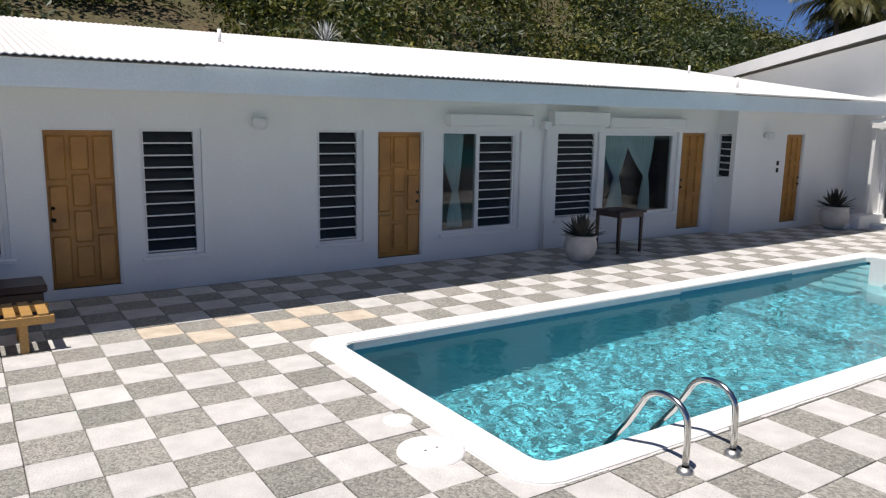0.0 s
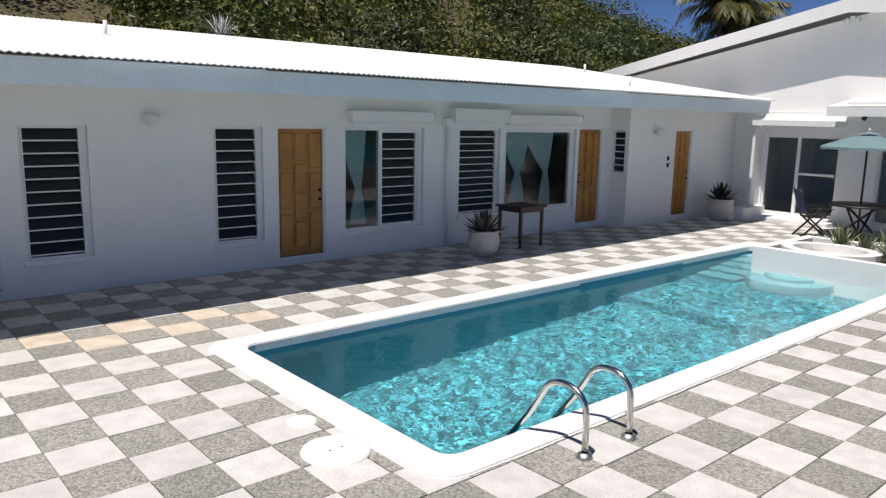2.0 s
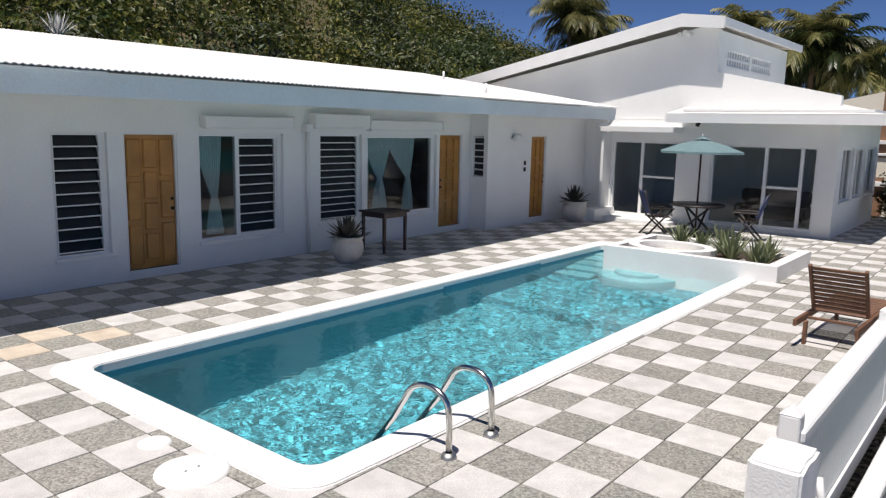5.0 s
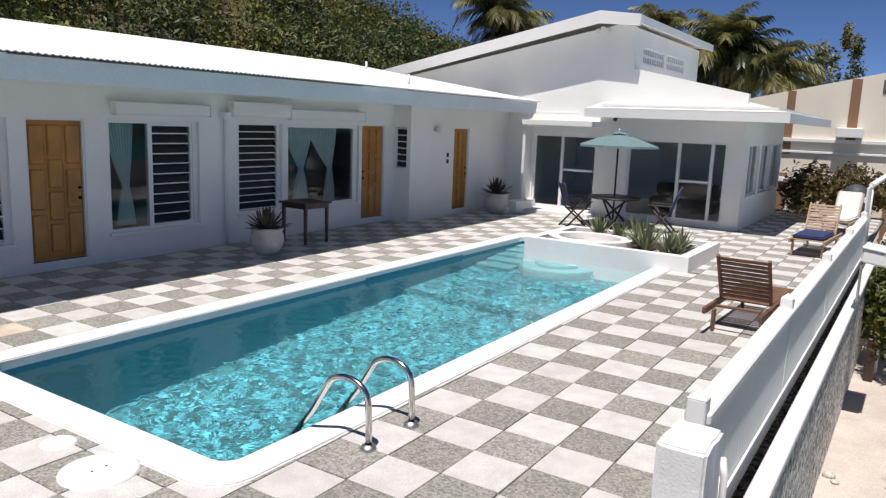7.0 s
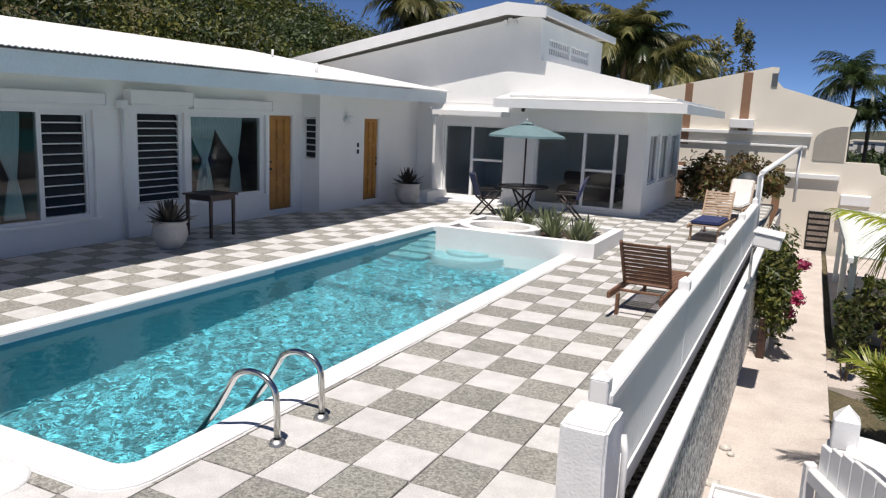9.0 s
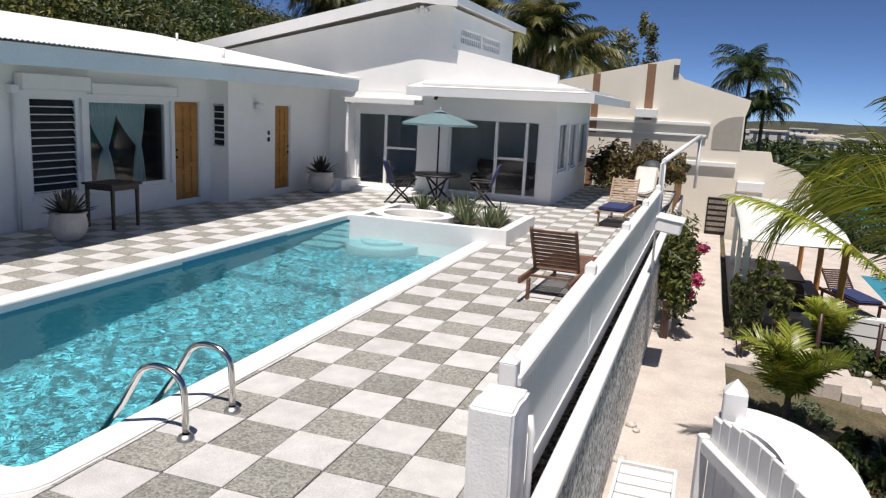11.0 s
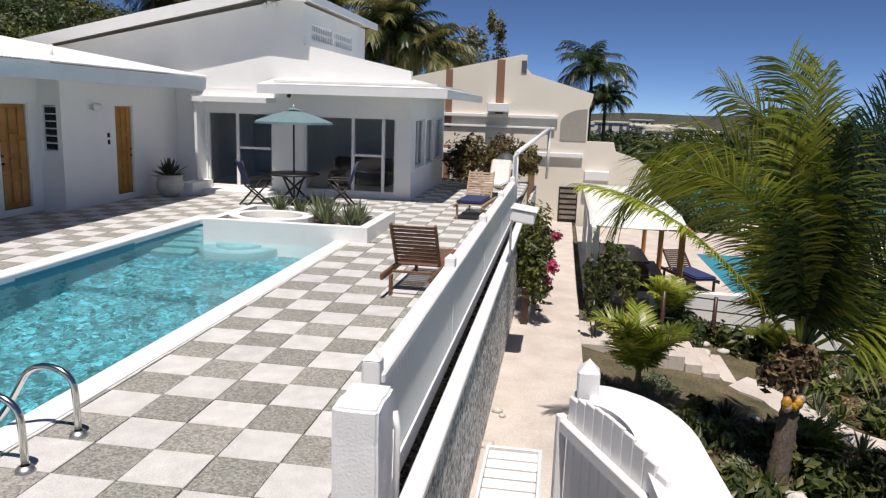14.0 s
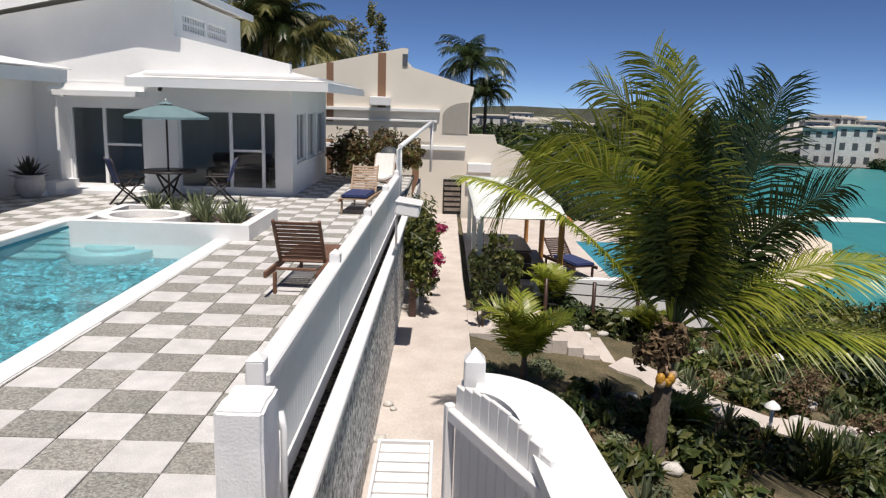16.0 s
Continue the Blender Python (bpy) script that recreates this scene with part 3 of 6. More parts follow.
prism(bm, [(RX0 - 0.04, 12.6, 3.38), (RX0 - 0.04, 5.25, 4.90), (RX0 - 0.04, 4.20, 4.80), (RX0 - 0.04, 4.20, 5.08), (RX0 - 0.04, 5.25, 5.21), (RX0 - 0.04, 12.6, 3.67)], (0.04, 0, 0))
prism(bm, [(RX0, 4.19, 4.87), (RX0, 4.25, 4.87), (RX0, 4.25, 5.07), (RX0, 4.19, 5.07)], (RX1 - RX0, 0, 0))
structure("trim_verge", bm, M_TRIM, "white verge and fascia boards of the gable roof", "fascia")
# low hipped roof over the pavilion
bm = bmesh.new()
ex0, ex1, ey0, ey1 = 13.05, 20.7, 0.56, 5.18
low = [bm.verts.new(p) for p in ((ex0, ey1, 2.80), (ex0, ey0, 2.80), (ex1, ey0, 2.80), (ex1, ey1, 2.80))]
top = [bm.verts.new(p) for p in ((PX + 0.02, ey1 - 0.9, 3.02), (15.6, 2.6, 3.24), (19, 2.6, 3.24), (19, ey1, 3.24), (PX + 0.02, ey1, 2.98))]
bm.faces.new((low[0], low[1], top[1], top[0]))
bm.faces.new((low[1], low[2], top[2], top[1]))
bm.faces.new((low[2], low[3], top[3], top[2]))
bm.faces.new((low[0], top[0], top[4]))
bm.faces.new((top[0], top[1], top[2], top[3], top[4]))
structure("roof_pavilion", bm, M_ROOF, "low white hipped roof over the pavilion", "roof")
bm = bmesh.new()
prism(bm, [(ex0 + 0.26, ey0 + 0.24, 2.855), (ex1, ey0 + 0.24, 2.855), (ex1, ey1 - 0.3, 2.855), (ex0 + 0.26, ey1 - 0.3, 2.855)], (0, 0, 0.055))
structure("trim_roof_edge", bm, M_TRIM, "white raised sheet edge on the pavilion roof", "roof edge")
structure("trim_pavilion_fascia", shade_bm((ex0 - 0.05, ex0, ey0 - 0.05, ey1, 2.58, 2.79), (ex0, ex1, ey0 - 0.05, ey0, 2.58, 2.79), (ex0, PX, ey1 - 0.03, ey1, 2.60, 2.79)), M_TRIM, "white fascia round the pavilion roof", "fascia")
structure("ceiling_pavilion", shade_bm((ex0, PX, ey0, ey1, 2.66, 2.70), (PX, 20.7, ey0, PY, 2.66, 2.70), (PX, 19.4, PY, 8.0, 2.665, 2.70)), M_WALL, "white pavilion soffit and ceiling", "soffit")
structure("trim_shutter_track", soft_box(13.72, PX - 0.002, 7.13, 7.21, 0.0, 2.30, 0.01), M_TRIM, "white vertical storm shutter track beside the sliding door", "trim")
structure("step_threshold", soft_box(13.55, PX - 0.003, 5.15, 7.12, -0.02, 0.09, 0.012), M_COPING, "white painted step in front of the sliding door", "step")
# small flat canopy over the first sliding door
structure("trim_canopy", shade_bm((13.62, PX, 5.18, 7.20, 2.34, 2.47)), M_TRIM, "white flat canopy over the sliding door", "canopy")
structure("trim_gutter", tube(bmesh.new(), [(12.98, EAVE + 0.10, 2.62), (12.90, EAVE + 0.10, 2.54), (12.78, EAVE + 0.14, 2.50), (12.60, EAVE + 0.22, 2.50), (12.54, EAVE + 0.24, 2.46)], 0.04, 10), M_TRIM, "white gutter outlet at the roof corner", "gutter")
structure("step_door", soft_box(12.75, 13.05, 7.15, 7.35, -0.02, 0.14, 0.01), M_WALL, "small white painted block by the wall", "block")
structure("step_low", shade_bm((13.05, PX, 6.95, 7.30, -0.02, 0.30)), M_WALL, "low white masonry step wall beside the sliding door", "low wall")

# ---- spa and planter at the shallow end ----
PL = 0.27
planter = thing("planter", "white masonry planter with agaves at the pool end", "planter")
for b in ((7.95, 8.13, 1.06, 4.1, -1.2, PL), (8.13, 10.13, 1.06, 1.24, -0.02, PL), (9.95, 10.13, 1.24, 4.1, -0.02, PL), (8.13, 9.95, 3.92, 4.1, -1.2, PL)):
    part("wall", shade_bm(b), M_COPING, planter)
part("soil", shade_bm((8.13, 9.95, 1.24, 3.92, -0.02, 0.15)), M_SOIL, planter, "dark soil bed")
# low curved white spa wall
bm = bmesh.new()
outer, inner = [], []
for k in range(25):
    a = radians(360 * k / 24)
    outer.append((8.72 + 0.66 * math.cos(a), 3.12 + 0.80 * math.sin(a)))
    inner.append((8.72 + 0.48 * math.cos(a), 3.12 + 0.60 * math.sin(a)))
lo = [bm.verts.new((x, y, 0.1)) for x, y in outer]
hi = [bm.verts.new((x, y, PL + 0.02)) for x, y in outer]
hi2 = [bm.verts.new((x, y, PL + 0.02)) for x, y in inner]
lo2 = [bm.verts.new((x, y, 0.05)) for x, y in inner]
for k in range(24):
    bm.faces.new((lo[k], lo[k + 1], hi[k + 1], hi[k]))
    bm.faces.new((hi[k], hi[k + 1], hi2[k + 1], hi2[k]))
    bm.faces.new((hi2[k], hi2[k + 1], lo2[k + 1], lo2[k]))
spa = thing("spa_basin", "round white masonry spillover basin beside the planter", "basin")
part("rim", bm, M_COPING, spa)
bm = bmesh.new()
lathe(bm, [(0.001, 0.16), (0.5, 0.17)], 24, 8.72, 3.12)
part("basin_floor", bm, M_ROCK, spa)


# ---- hillside woods ----
rng = np.random.default_rng(11)
blobs_a, blobs_b = [], []
for k in range(950):
    y = 15 + 62 * rng.random() ** 1.5
    x = -12 + (80 + y * 1.1) * rng.random()
    if x > 0.62 * y + 62:
        continue
    s = rng.uniform(0.9, 2.0) * (1 + y / 90)
    z = hill_height(x, y) + s * 0.35
    close = max(0.0, 1 - (y - 15) / 22)
    count = int(760 * max(0.35, 1 - (y - 15) / 80) * (1 + 0.9 * close))
    (blobs_a if rng.random() < 0.62 else blobs_b).append(((x, y, z), (s * 1.25, s * 1.25, s * rng.uniform(0.7, 1.1)), count, 1 - 0.45 * close))
tagged(leaf_cloud("hillside_scrub", blobs_a, 0.16, M_BUSH, 1), "olive-green scrub covering the hillside", "scrub", kind="stuff")
tagged(leaf_cloud("hillside_trees", blobs_b, 0.17, M_BUSH_D, 2), "darker green trees among the hillside scrub", "trees", kind="stuff")


def palm(name, label, base, crown, fronds, length, seed, mat, trunk_r=0.16, droop=1.0, up=0.5, leaf_n=46, leaf_len=0.5, dirs=None, width=0.02, leaf_droop=0.5):
    """A coconut palm: leaning ringed trunk, arching fronds of many leaflets.
    dirs: one (bearing, rise at the crown, rise at the tip, length, twist, leaflet share) for each frond."""
    rng = random.Random(seed)
    ob = thing(name, label, "palm tree", base)
    b, c = Vector((0, 0, 0)), Vector(crown) - Vector(base)
    pts = []
    for k in range(29):
        t = k / 28
        p = b.lerp(c, t)
        p.x += 0.12 * c.length * (t * t - t) * 0.5
        pts.append(p)
    bmt = tube(bmesh.new(), pts, trunk_r, 12, 0.6)
    for k, v in enumerate(bmt.verts):
        o = b.lerp(c, min(1, max(0, v.co.z / max(c.z, 0.1))))
        o.x, o.y = pts[min(28, k // 12)].x, pts[min(28, k // 12)].y
        g = 0.93 if (k // 12) % 2 else 1.06
        v.co.x, v.co.y = o.x + (v.co.x - o.x) * g, o.y + (v.co.y - o.y) * g
    part("trunk", bmt, M_TRUNK, ob, "ringed grey-brown trunk")
    for f in range(fronds):
        if dirs:
            az, el, el_tip, L, twist, share = dirs[f]
        else:
            az, el, L = 360 * f / fronds * 1.618 * 2, rng.uniform(-15, 75) * up + 15, length * rng.uniform(0.8, 1.1)
            el_tip, twist, share = el - 95 * droop, rng.uniform(-25, 25), 1
        a = radians(az)
        out = Vector((math.cos(a), math.sin(a), 0))
        spine = []
        p = c.copy()
        n = 16
        for k in range(n + 1):
            spine.append(p.copy())
            e = radians(el + (el_tip - el) * (k / n) ** (2.1 if dirs else 1.35))
            p = p + (out * math.cos(e) + Vector((0, 0, math.sin(e)))) * (L / n)
        bmf = bmesh.new()
        tube(bmf, spine, 0.030, 5, 0.2)
        flat = out.cross(Vector((0, 0, 1)))
        gust = rng.uniform(-0.12, 0.12)
        for k in range(leaf_n):
            t = 0.14 + 0.86 * k / (leaf_n - 1)
            q = t * n
            i = min(n - 1, int(q))
            o = spine[i].lerp(spine[i + 1], q - i)
            d = (spine[i + 1] - spine[i]).normalized()
            side = Matrix.Rotation(radians(twist), 3, d) @ flat
            nrm = side.cross(d).normalized()
            for sgn in (-1, 1):
                if rng.random() < 0.03:
                    continue
                ll = share * leaf_len * (0.35 + 0.75 * math.sin(math.pi * min(1, 0.18 + 0.72 * t))) * rng.uniform(0.82, 1.1)
                dirn = (side * sgn * (1.0 - 0.40 * t) + d * (0.28 + 0.55 * t + rng.uniform(-0.08, 0.08)) + nrm * (0.22 + gust + rng.uniform(-0.06, 0.06))).normalized()
                sag = leaf_droop * rng.uniform(0.6, 1.15)
                w = d * width * rng.uniform(0.8, 1.2)
                prev = None
                for u, wide in ((0.0, 0.6), (0.35, 1.0), (0.7, 0.75), (1.0, 0.0)):
                    x = o + dirn * ll * u + Vector((0, 0, -ll * sag * u * u))
                    row = [bmf.verts.new(x - w * wide), bmf.verts.new(x + w * wide)] if wide else [bmf.verts.new(x)]
                    if prev:
                        bmf.faces.new((prev[0], prev[1], row[1], row[0]) if wide else (prev[0], prev[1], row[0]))
                    prev = row
        part("frond", bmf, mat(f) if callable(mat) else mat, ob)
    return ob


# ---- neighbour's house ----
NX = 24.0
nb = thing("neighbour_house", "cream stucco house with brown bands and an arched opening", "house")
bm = bmesh.new()
prism(bm, [(NX, 9.0, -2.0), (NX, 9.0, 2.35), (NX, -0.55, 4.42), (NX, -0.75, 4.40), (NX, -0.72, 3.95), (NX, -0.95, 3.72), (NX, -3.25, 3.06), (NX, -3.22, 2.85), (NX, -3.12, 2.5), (NX, -3.12, 1.32), (NX, -4.1, 1.32), (NX, -4.2, 0.98), (NX, -5.0, 0.75), (NX, -5.5, 0.35), (NX, -5.55, -2.5), (NX, 0, -2.5)], (0.3, 0, 0))
cut = bm
nbw = part("wall", cut, M_BEIGE, nb)
# Flat arch patch; the recess's shade is put into its darker cream.
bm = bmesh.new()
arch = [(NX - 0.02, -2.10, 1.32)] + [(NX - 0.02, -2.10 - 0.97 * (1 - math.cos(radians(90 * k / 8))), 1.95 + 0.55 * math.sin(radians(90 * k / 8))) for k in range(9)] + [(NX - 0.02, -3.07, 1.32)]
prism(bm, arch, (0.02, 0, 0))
part("arched_opening", bm, material("shaded_cream_recess", (0.36, 0.34, 0.30), 0.9, tint=0.06), nb, "arched porch opening, its recess shade painted in grey-cream")
for y0, y1, top in ((2.02, 2.28, 3.84), (0.06, 0.36, 4.24)):
    part("brown_band", shade_bm((NX - 0.03, NX, y0, y1, 2.15 if y0 < 1 else -1.5, top - 0.02)), M_BROWN, nb, "vertical brown painted band")
part("ledge", soft_box(NX - 0.16, NX - 0.001, -2.0, 6.0, 2.10, 2.22, 0.01), M_TRIM, nb, "white ledge")
part("ledge", soft_box(NX - 0.12, NX - 0.001, -1.9, 6.0, 1.72, 1.80, 0.01), M_TRIM, nb, "white ledge")
for y0 in (-1.75, -0.25, 1.25, 2.75):
    part("wall_panel", shade_bm((NX - 0.04, NX - 0.002, y0, y0 + 1.38, 1.00, 1.66)), M_BEIGE, nb)
part("garden_wall", soft_box(NX - 0.14, NX - 0.001, -3.0, 6.0, 0.70, 0.86, 0.01), M_TRIM, nb, "white wall coping")
part("balcony_box", soft_box(NX - 0.5, NX - 0.001, -0.15, 0.62, 2.30, 2.62, 0.02), M_TRIM, nb, "white window box")
part("shutter_door", soft_box(NX - 0.06, NX - 0.001, -2.9, -2.2, -1.75, -0.40, 0.01), M_DARKMETAL, nb, "dark slatted shutter door")
for k in range(6):
    part("shutter_slat", shade_bm((NX - 0.085, NX - 0.061, -2.86, -2.24, -1.62 + 0.2 * k, -1.50 + 0.2 * k)), M_RUST, nb)
part("white_block", soft_box(NX - 0.35, NX - 0.001, -4.0, -3.1, -0.1, 0.25, 0.02), M_TRIM, nb, "white masonry block")
part("window", shade_bm((NX - 0.03, NX - 0.003, -0.74, -0.55, 3.75, 4.2)), M_CITYWIN, nb)
part("brown_band", shade_bm((NX - 0.04, NX - 0.002, -1.25, -1.0, -1.8, 0.69)), M_BROWN, nb)

bm = shade_bm((24.3, 40, -3.0, 9.0, -2, 2.3))
part("rear_block", bm, M_BEIGE, nb)

# ---- doors and windows of the wing ----


def panel_door(name, x0, x1, z0, z1, y, handle_left, label):
    d = thing(name, label, "door", (0, 0, 0), kind="structure")
    part("door_leaf", soft_box(x0 + 0.03, x1 - 0.03, y + 0.03, y + 0.07, z0 + 0.005, z1 - 0.03, 0.004), M_DOOR, d)
    w, h = x1 - x0 - 0.06, z1 - z0 - 0.03
    third = w / 3
    rows = {0: (0.03, 0.34, 0.37, 0.66, 0.69, 0.97), 1: (0.06, 0.27, 0.29, 0.50, 0.52, 0.73, 0.75, 0.97), 2: (0.03, 0.34, 0.37, 0.66, 0.69, 0.97)}
    for c, f in rows.items():
        for a, b in zip(f[::2], f[1::2]):
            xa = x0 + 0.03 + c * third + 0.025
            part("door_panel", soft_box(xa, xa + third - 0.05, y + 0.008, y + 0.032, z0 + a * h + 0.004, z0 + b * h - 0.004, 0.02), M_DOOR, d)
    part("threshold", soft_box(x0 - 0.02, x1 + 0.02, y - 0.012, y + 0.10, z0 - 0.03, z0 + 0.004, 0.005), M_DARKWOOD, d)
    fr = shade_bm((x0 - 0.012, x0 + 0.028, y - 0.010, y + 0.09, z0 + 0.006, z1), (x1 - 0.028, x1 + 0.012, y - 0.010, y + 0.09, z0 + 0.006, z1), (x0 + 0.028, x1 - 0.028, y - 0.010, y + 0.09, z1 - 0.028, z1 + 0.012))
    part("door_frame", fr, M_TRIM, d, "white door frame")
    hx = x0 + 0.09 if handle_left else x1 - 0.09
    for hz, r in ((1.02, 0.030), (1.17, 0.024)):
        bm = bmesh.new()
        lathe(bm, [(0.001, 0), (r, 0.004), (r, 0.02), (r * 0.5, 0.03), (r * 0.9, 0.045), (0.001, 0.055)], 12)
        bmesh.ops.transform(bm, matrix=pose(hx, y + 0.03, hz, 90, 0, 0), verts=bm.verts[:])
        part("door_knob", bm, M_DARKMETAL, d, "dark metal knob")
    return d


panel_door("door_1", *HOLES["d1"], W + 0.03, True, "varnished pine panel door in a white frame")
panel_door("door_2", *HOLES["d2"], W + 0.03, False, "varnished pine panel door in a white frame")
panel_door("door_3", *HOLES["d3"], W + 0.03, True, "varnished pine panel door beside the curtained window")
panel_door("door_4", 11.40, 12.12, 0.14, 2.19, JY + 0.03, False, "narrow varnished pine door near the pavilion")


def louvres(parent, x0, x1, z0, z1, y, count):
    """Smoked glass blades in side channels, each with a pale lower edge."""
    step = (z1 - z0) / count
    for i in range(count):
        zc = z0 + (i + 0.5) * step
        m = pose((x0 + x1) / 2, y, zc, -24, 0, 0)
        bm = soft_box(-(x1 - x0) / 2, (x1 - x0) / 2, -0.004, 0.004, -step * 0.50, step * 0.52, 0.0015, m)
        for f in bm.faces:
            f.material_index = 0
        box(bm, -(x1 - x0) / 2 - 0.01, (x1 - x0) / 2 + 0.01, -0.010, 0.008, -step * 0.52 - 0.004, -step * 0.50 + 0.008, m, 1)
        part("louvre_blade", bm, [M_LOUVRE, M_TRIM], parent)


def window_frame(parent, x0, x1, z0, z1, y, t=0.045, d=0.07, bars=()):
    bm = shade_bm((x0, x0 + t, y, y + d, z0, z1), (x1 - t, x1, y, y + d, z0, z1), (x0 + t, x1 - t, y, y + d, z0, z0 + t), (x0 + t, x1 - t, y, y + d, z1 - t, z1), *[(b - t / 2, b + t / 2, y, y + d, z0 + t, z1 - t) for b in bars])
    part("window_frame", bm, M_TRIM, parent)


def sill(parent, x0, x1, z, y):
    part("window_sill", soft_box(x0 - 0.03, x1 + 0.05, y - 0.045, y + 0.02, z - 0.05, z + 0.004, 0.006), M_WALL, parent)


def glazed(parent, b, outward):
    """A thin glass sheet with its reflecting face outward."""
    bm = shade_bm(b)
    bm.normal_update()
    for f in bm.faces:
        f.material_index = 0 if f.normal.dot(outward) > 0.9 else 1
    ob = part("pane", bm, [M_GLASS, M_CLEAR], parent)
    ob.visible_shadow = False


def pane(parent, x0, x1, z0, z1, y):
    glazed(parent, (x0, x1, y, y + 0.006, z0, z1), Vector((0, -1, 0)))


def curtain(parent, x_top0, x_top1, x_tie, z_top, z_tie, z_bot, y, w_bot):
    """A gathered voile held by a tie and hanging below it."""
    bm = bmesh.new()
    nu, nv = 40, 26
    g = []
    for j in range(nv + 1):
        z = z_top + (z_bot - z_top) * j / nv
        if z > z_tie:
            t = (z_top - z) / (z_top - z_tie)
            s = t ** 1.35
            a, b = x_top0 + (x_tie - 0.05 - x_top0) * s, x_top1 + (x_tie + 0.05 - x_top1) * s
        else:
            t = (z_tie - z) / (z_tie - z_bot)
            a, b = x_tie - 0.05 - (w_bot / 2 - 0.05) * t ** 0.6, x_tie + 0.05 + (w_bot / 2 - 0.05) * t ** 0.6
        g.append([bm.verts.new((a + (b - a) * i / nu, y + 0.025 * math.sin(i * 1.45 + j * 0.05), z)) for i in range(nu + 1)])
    for p, q in zip(g, g[1:]):
        for i in range(nu):
            bm.faces.new((p[i], p[i + 1], q[i + 1], q[i])).smooth = True
    part("curtain", bm, M_CURTAIN, parent, "tied-back aqua voile curtain")


def louvre_window(name, key, count, label, y=W):
    x0, x1, z0, z1 = HOLES[key]
    w = thing(name, label, "window", kind="structure")
    window_frame(w, x0, x1 - 0.06, z0, z1, y + 0.05, 0.04)
    louvres(w, x0 + 0.05, x1 - 0.11, z0 + 0.06, z1 - 0.04, y + 0.085, count)
    part("jamb_channel", shade_bm((x1 - 0.105, x1 - 0.085, y + 0.04, y + 0.052, z0 + 0.04, z1 - 0.04), (x0 + 0.042, x0 + 0.055, y + 0.04, y + 0.052, z0 + 0.04, z1 - 0.04)), M_TRIM, w)
    sill(w, x0, x1, z0, y)
    part("jamb", shade_bm((x1 - 0.058, x1 - 0.002, y + 0.06, y + 0.12, z0, z1)), M_TRIM, w)
    return w


for nm, key, cnt in (("window_0", "w0", 10), ("window_1", "w1", 10), ("window_2", "w2", 10), ("window_4", "w4", 12)):
    louvre_window(nm, key, cnt, "dark glass louvre window in a white frame")
x0, x1, z0, z1 = HOLES["w3"]
w3 = thing("window_3", "white window with a curtained pane and glass louvres", "window", kind="structure")
window_frame(w3, x0, x1 - 0.06, z0, z1, W + 0.04, 0.05, 0.08, (3.06,))
pane(w3, x0 + 0.05, 3.035, z0 + 0.05, z1 - 0.05, W + 0.07)
louvres(w3, 3.13, x1 - 0.19, z0 + 0.06, z1 - 0.05, W + 0.085, 10)
window_frame(w3, 3.086, x1 - 0.115, z0 + 0.052, z1 - 0.052, W + 0.055, 0.035, 0.05)
sill(w3, x0, x1, z0, W)
part("jamb", shade_bm((x1 - 0.058, x1 - 0.002, W + 0.06, W + 0.12, z0, z1)), M_TRIM, w3)
curtain(w3, 2.38, 2.90, 2.74, 2.12, 1.10, 0.50, W + 0.22, 0.34)
x0, x1, z0, z1 = HOLES["w5"]
w5 = thing("window_5", "wide white-framed window with tied aqua curtains", "window", kind="structure")
window_frame(w5, x0, x1 - 0.1, z0, z1, W + 0.03, 0.07, 0.09)
pane(w5, x0 + 0.07, x1 - 0.17, z0 + 0.07, z1 - 0.07, W + 0.07)
sill(w5, x0, x1, z0, W)
part("jamb", shade_bm((x1 - 0.098, x1 - 0.002, W + 0.06, W + 0.12, z0, z1)), M_TRIM, w5)
curtain(w5, 6.20, 7.05, 6.70, 2.12, 1.25, 0.55, W + 0.22, 0.50)
curtain(w5, 6.95, 7.88, 7.66, 2.12, 1.25, 0.55, W + 0.30, 0.36)
# furniture glimpsed inside: a pale bed block behind the curtained window
bed = thing("bed", "bed with a reddish cover inside the guest room", "bed", (6.2, 9.9, 0.08))
part("mattress", soft_box(0, 1.9, 0, 1.5, 0.25, 0.55, 0.05, None, 2), material("rust_bedcover", (0.30, 0.12, 0.08), 0.9), bed)
part("bed_base", soft_box(0.02, 1.88, 0.02, 1.48, 0.0, 0.25, 0.02), M_DARKWOOD, bed)
w6 = thing("window_6", "small louvre window in the return wall", "window", kind="structure")
bmw = pose(JX + 0.05, 8.20, 0, 0, 0, -90)
lw = bmesh.new()
for i in range(6):
    box(lw, -0.145, 0.145, 0.02, 0.028, 1.27 + i * 0.145, 1.39 + i * 0.145, bmw)
part("louvre_blade", lw, M_LOUVRE, w6)
lw = bmesh.new()
for i in range(7):
    box(lw, -0.16, 0.16, -0.005, 0.02, 1.225 + i * 0.15, 1.245 + i * 0.15, bmw)
box(lw, -0.16, -0.145, -0.02, 0.03, 1.22, 2.16, bmw)
box(lw, 0.145, 0.16, -0.02, 0.03, 1.22, 2.16, bmw)
part("window_frame", lw, M_TRIM, w6)

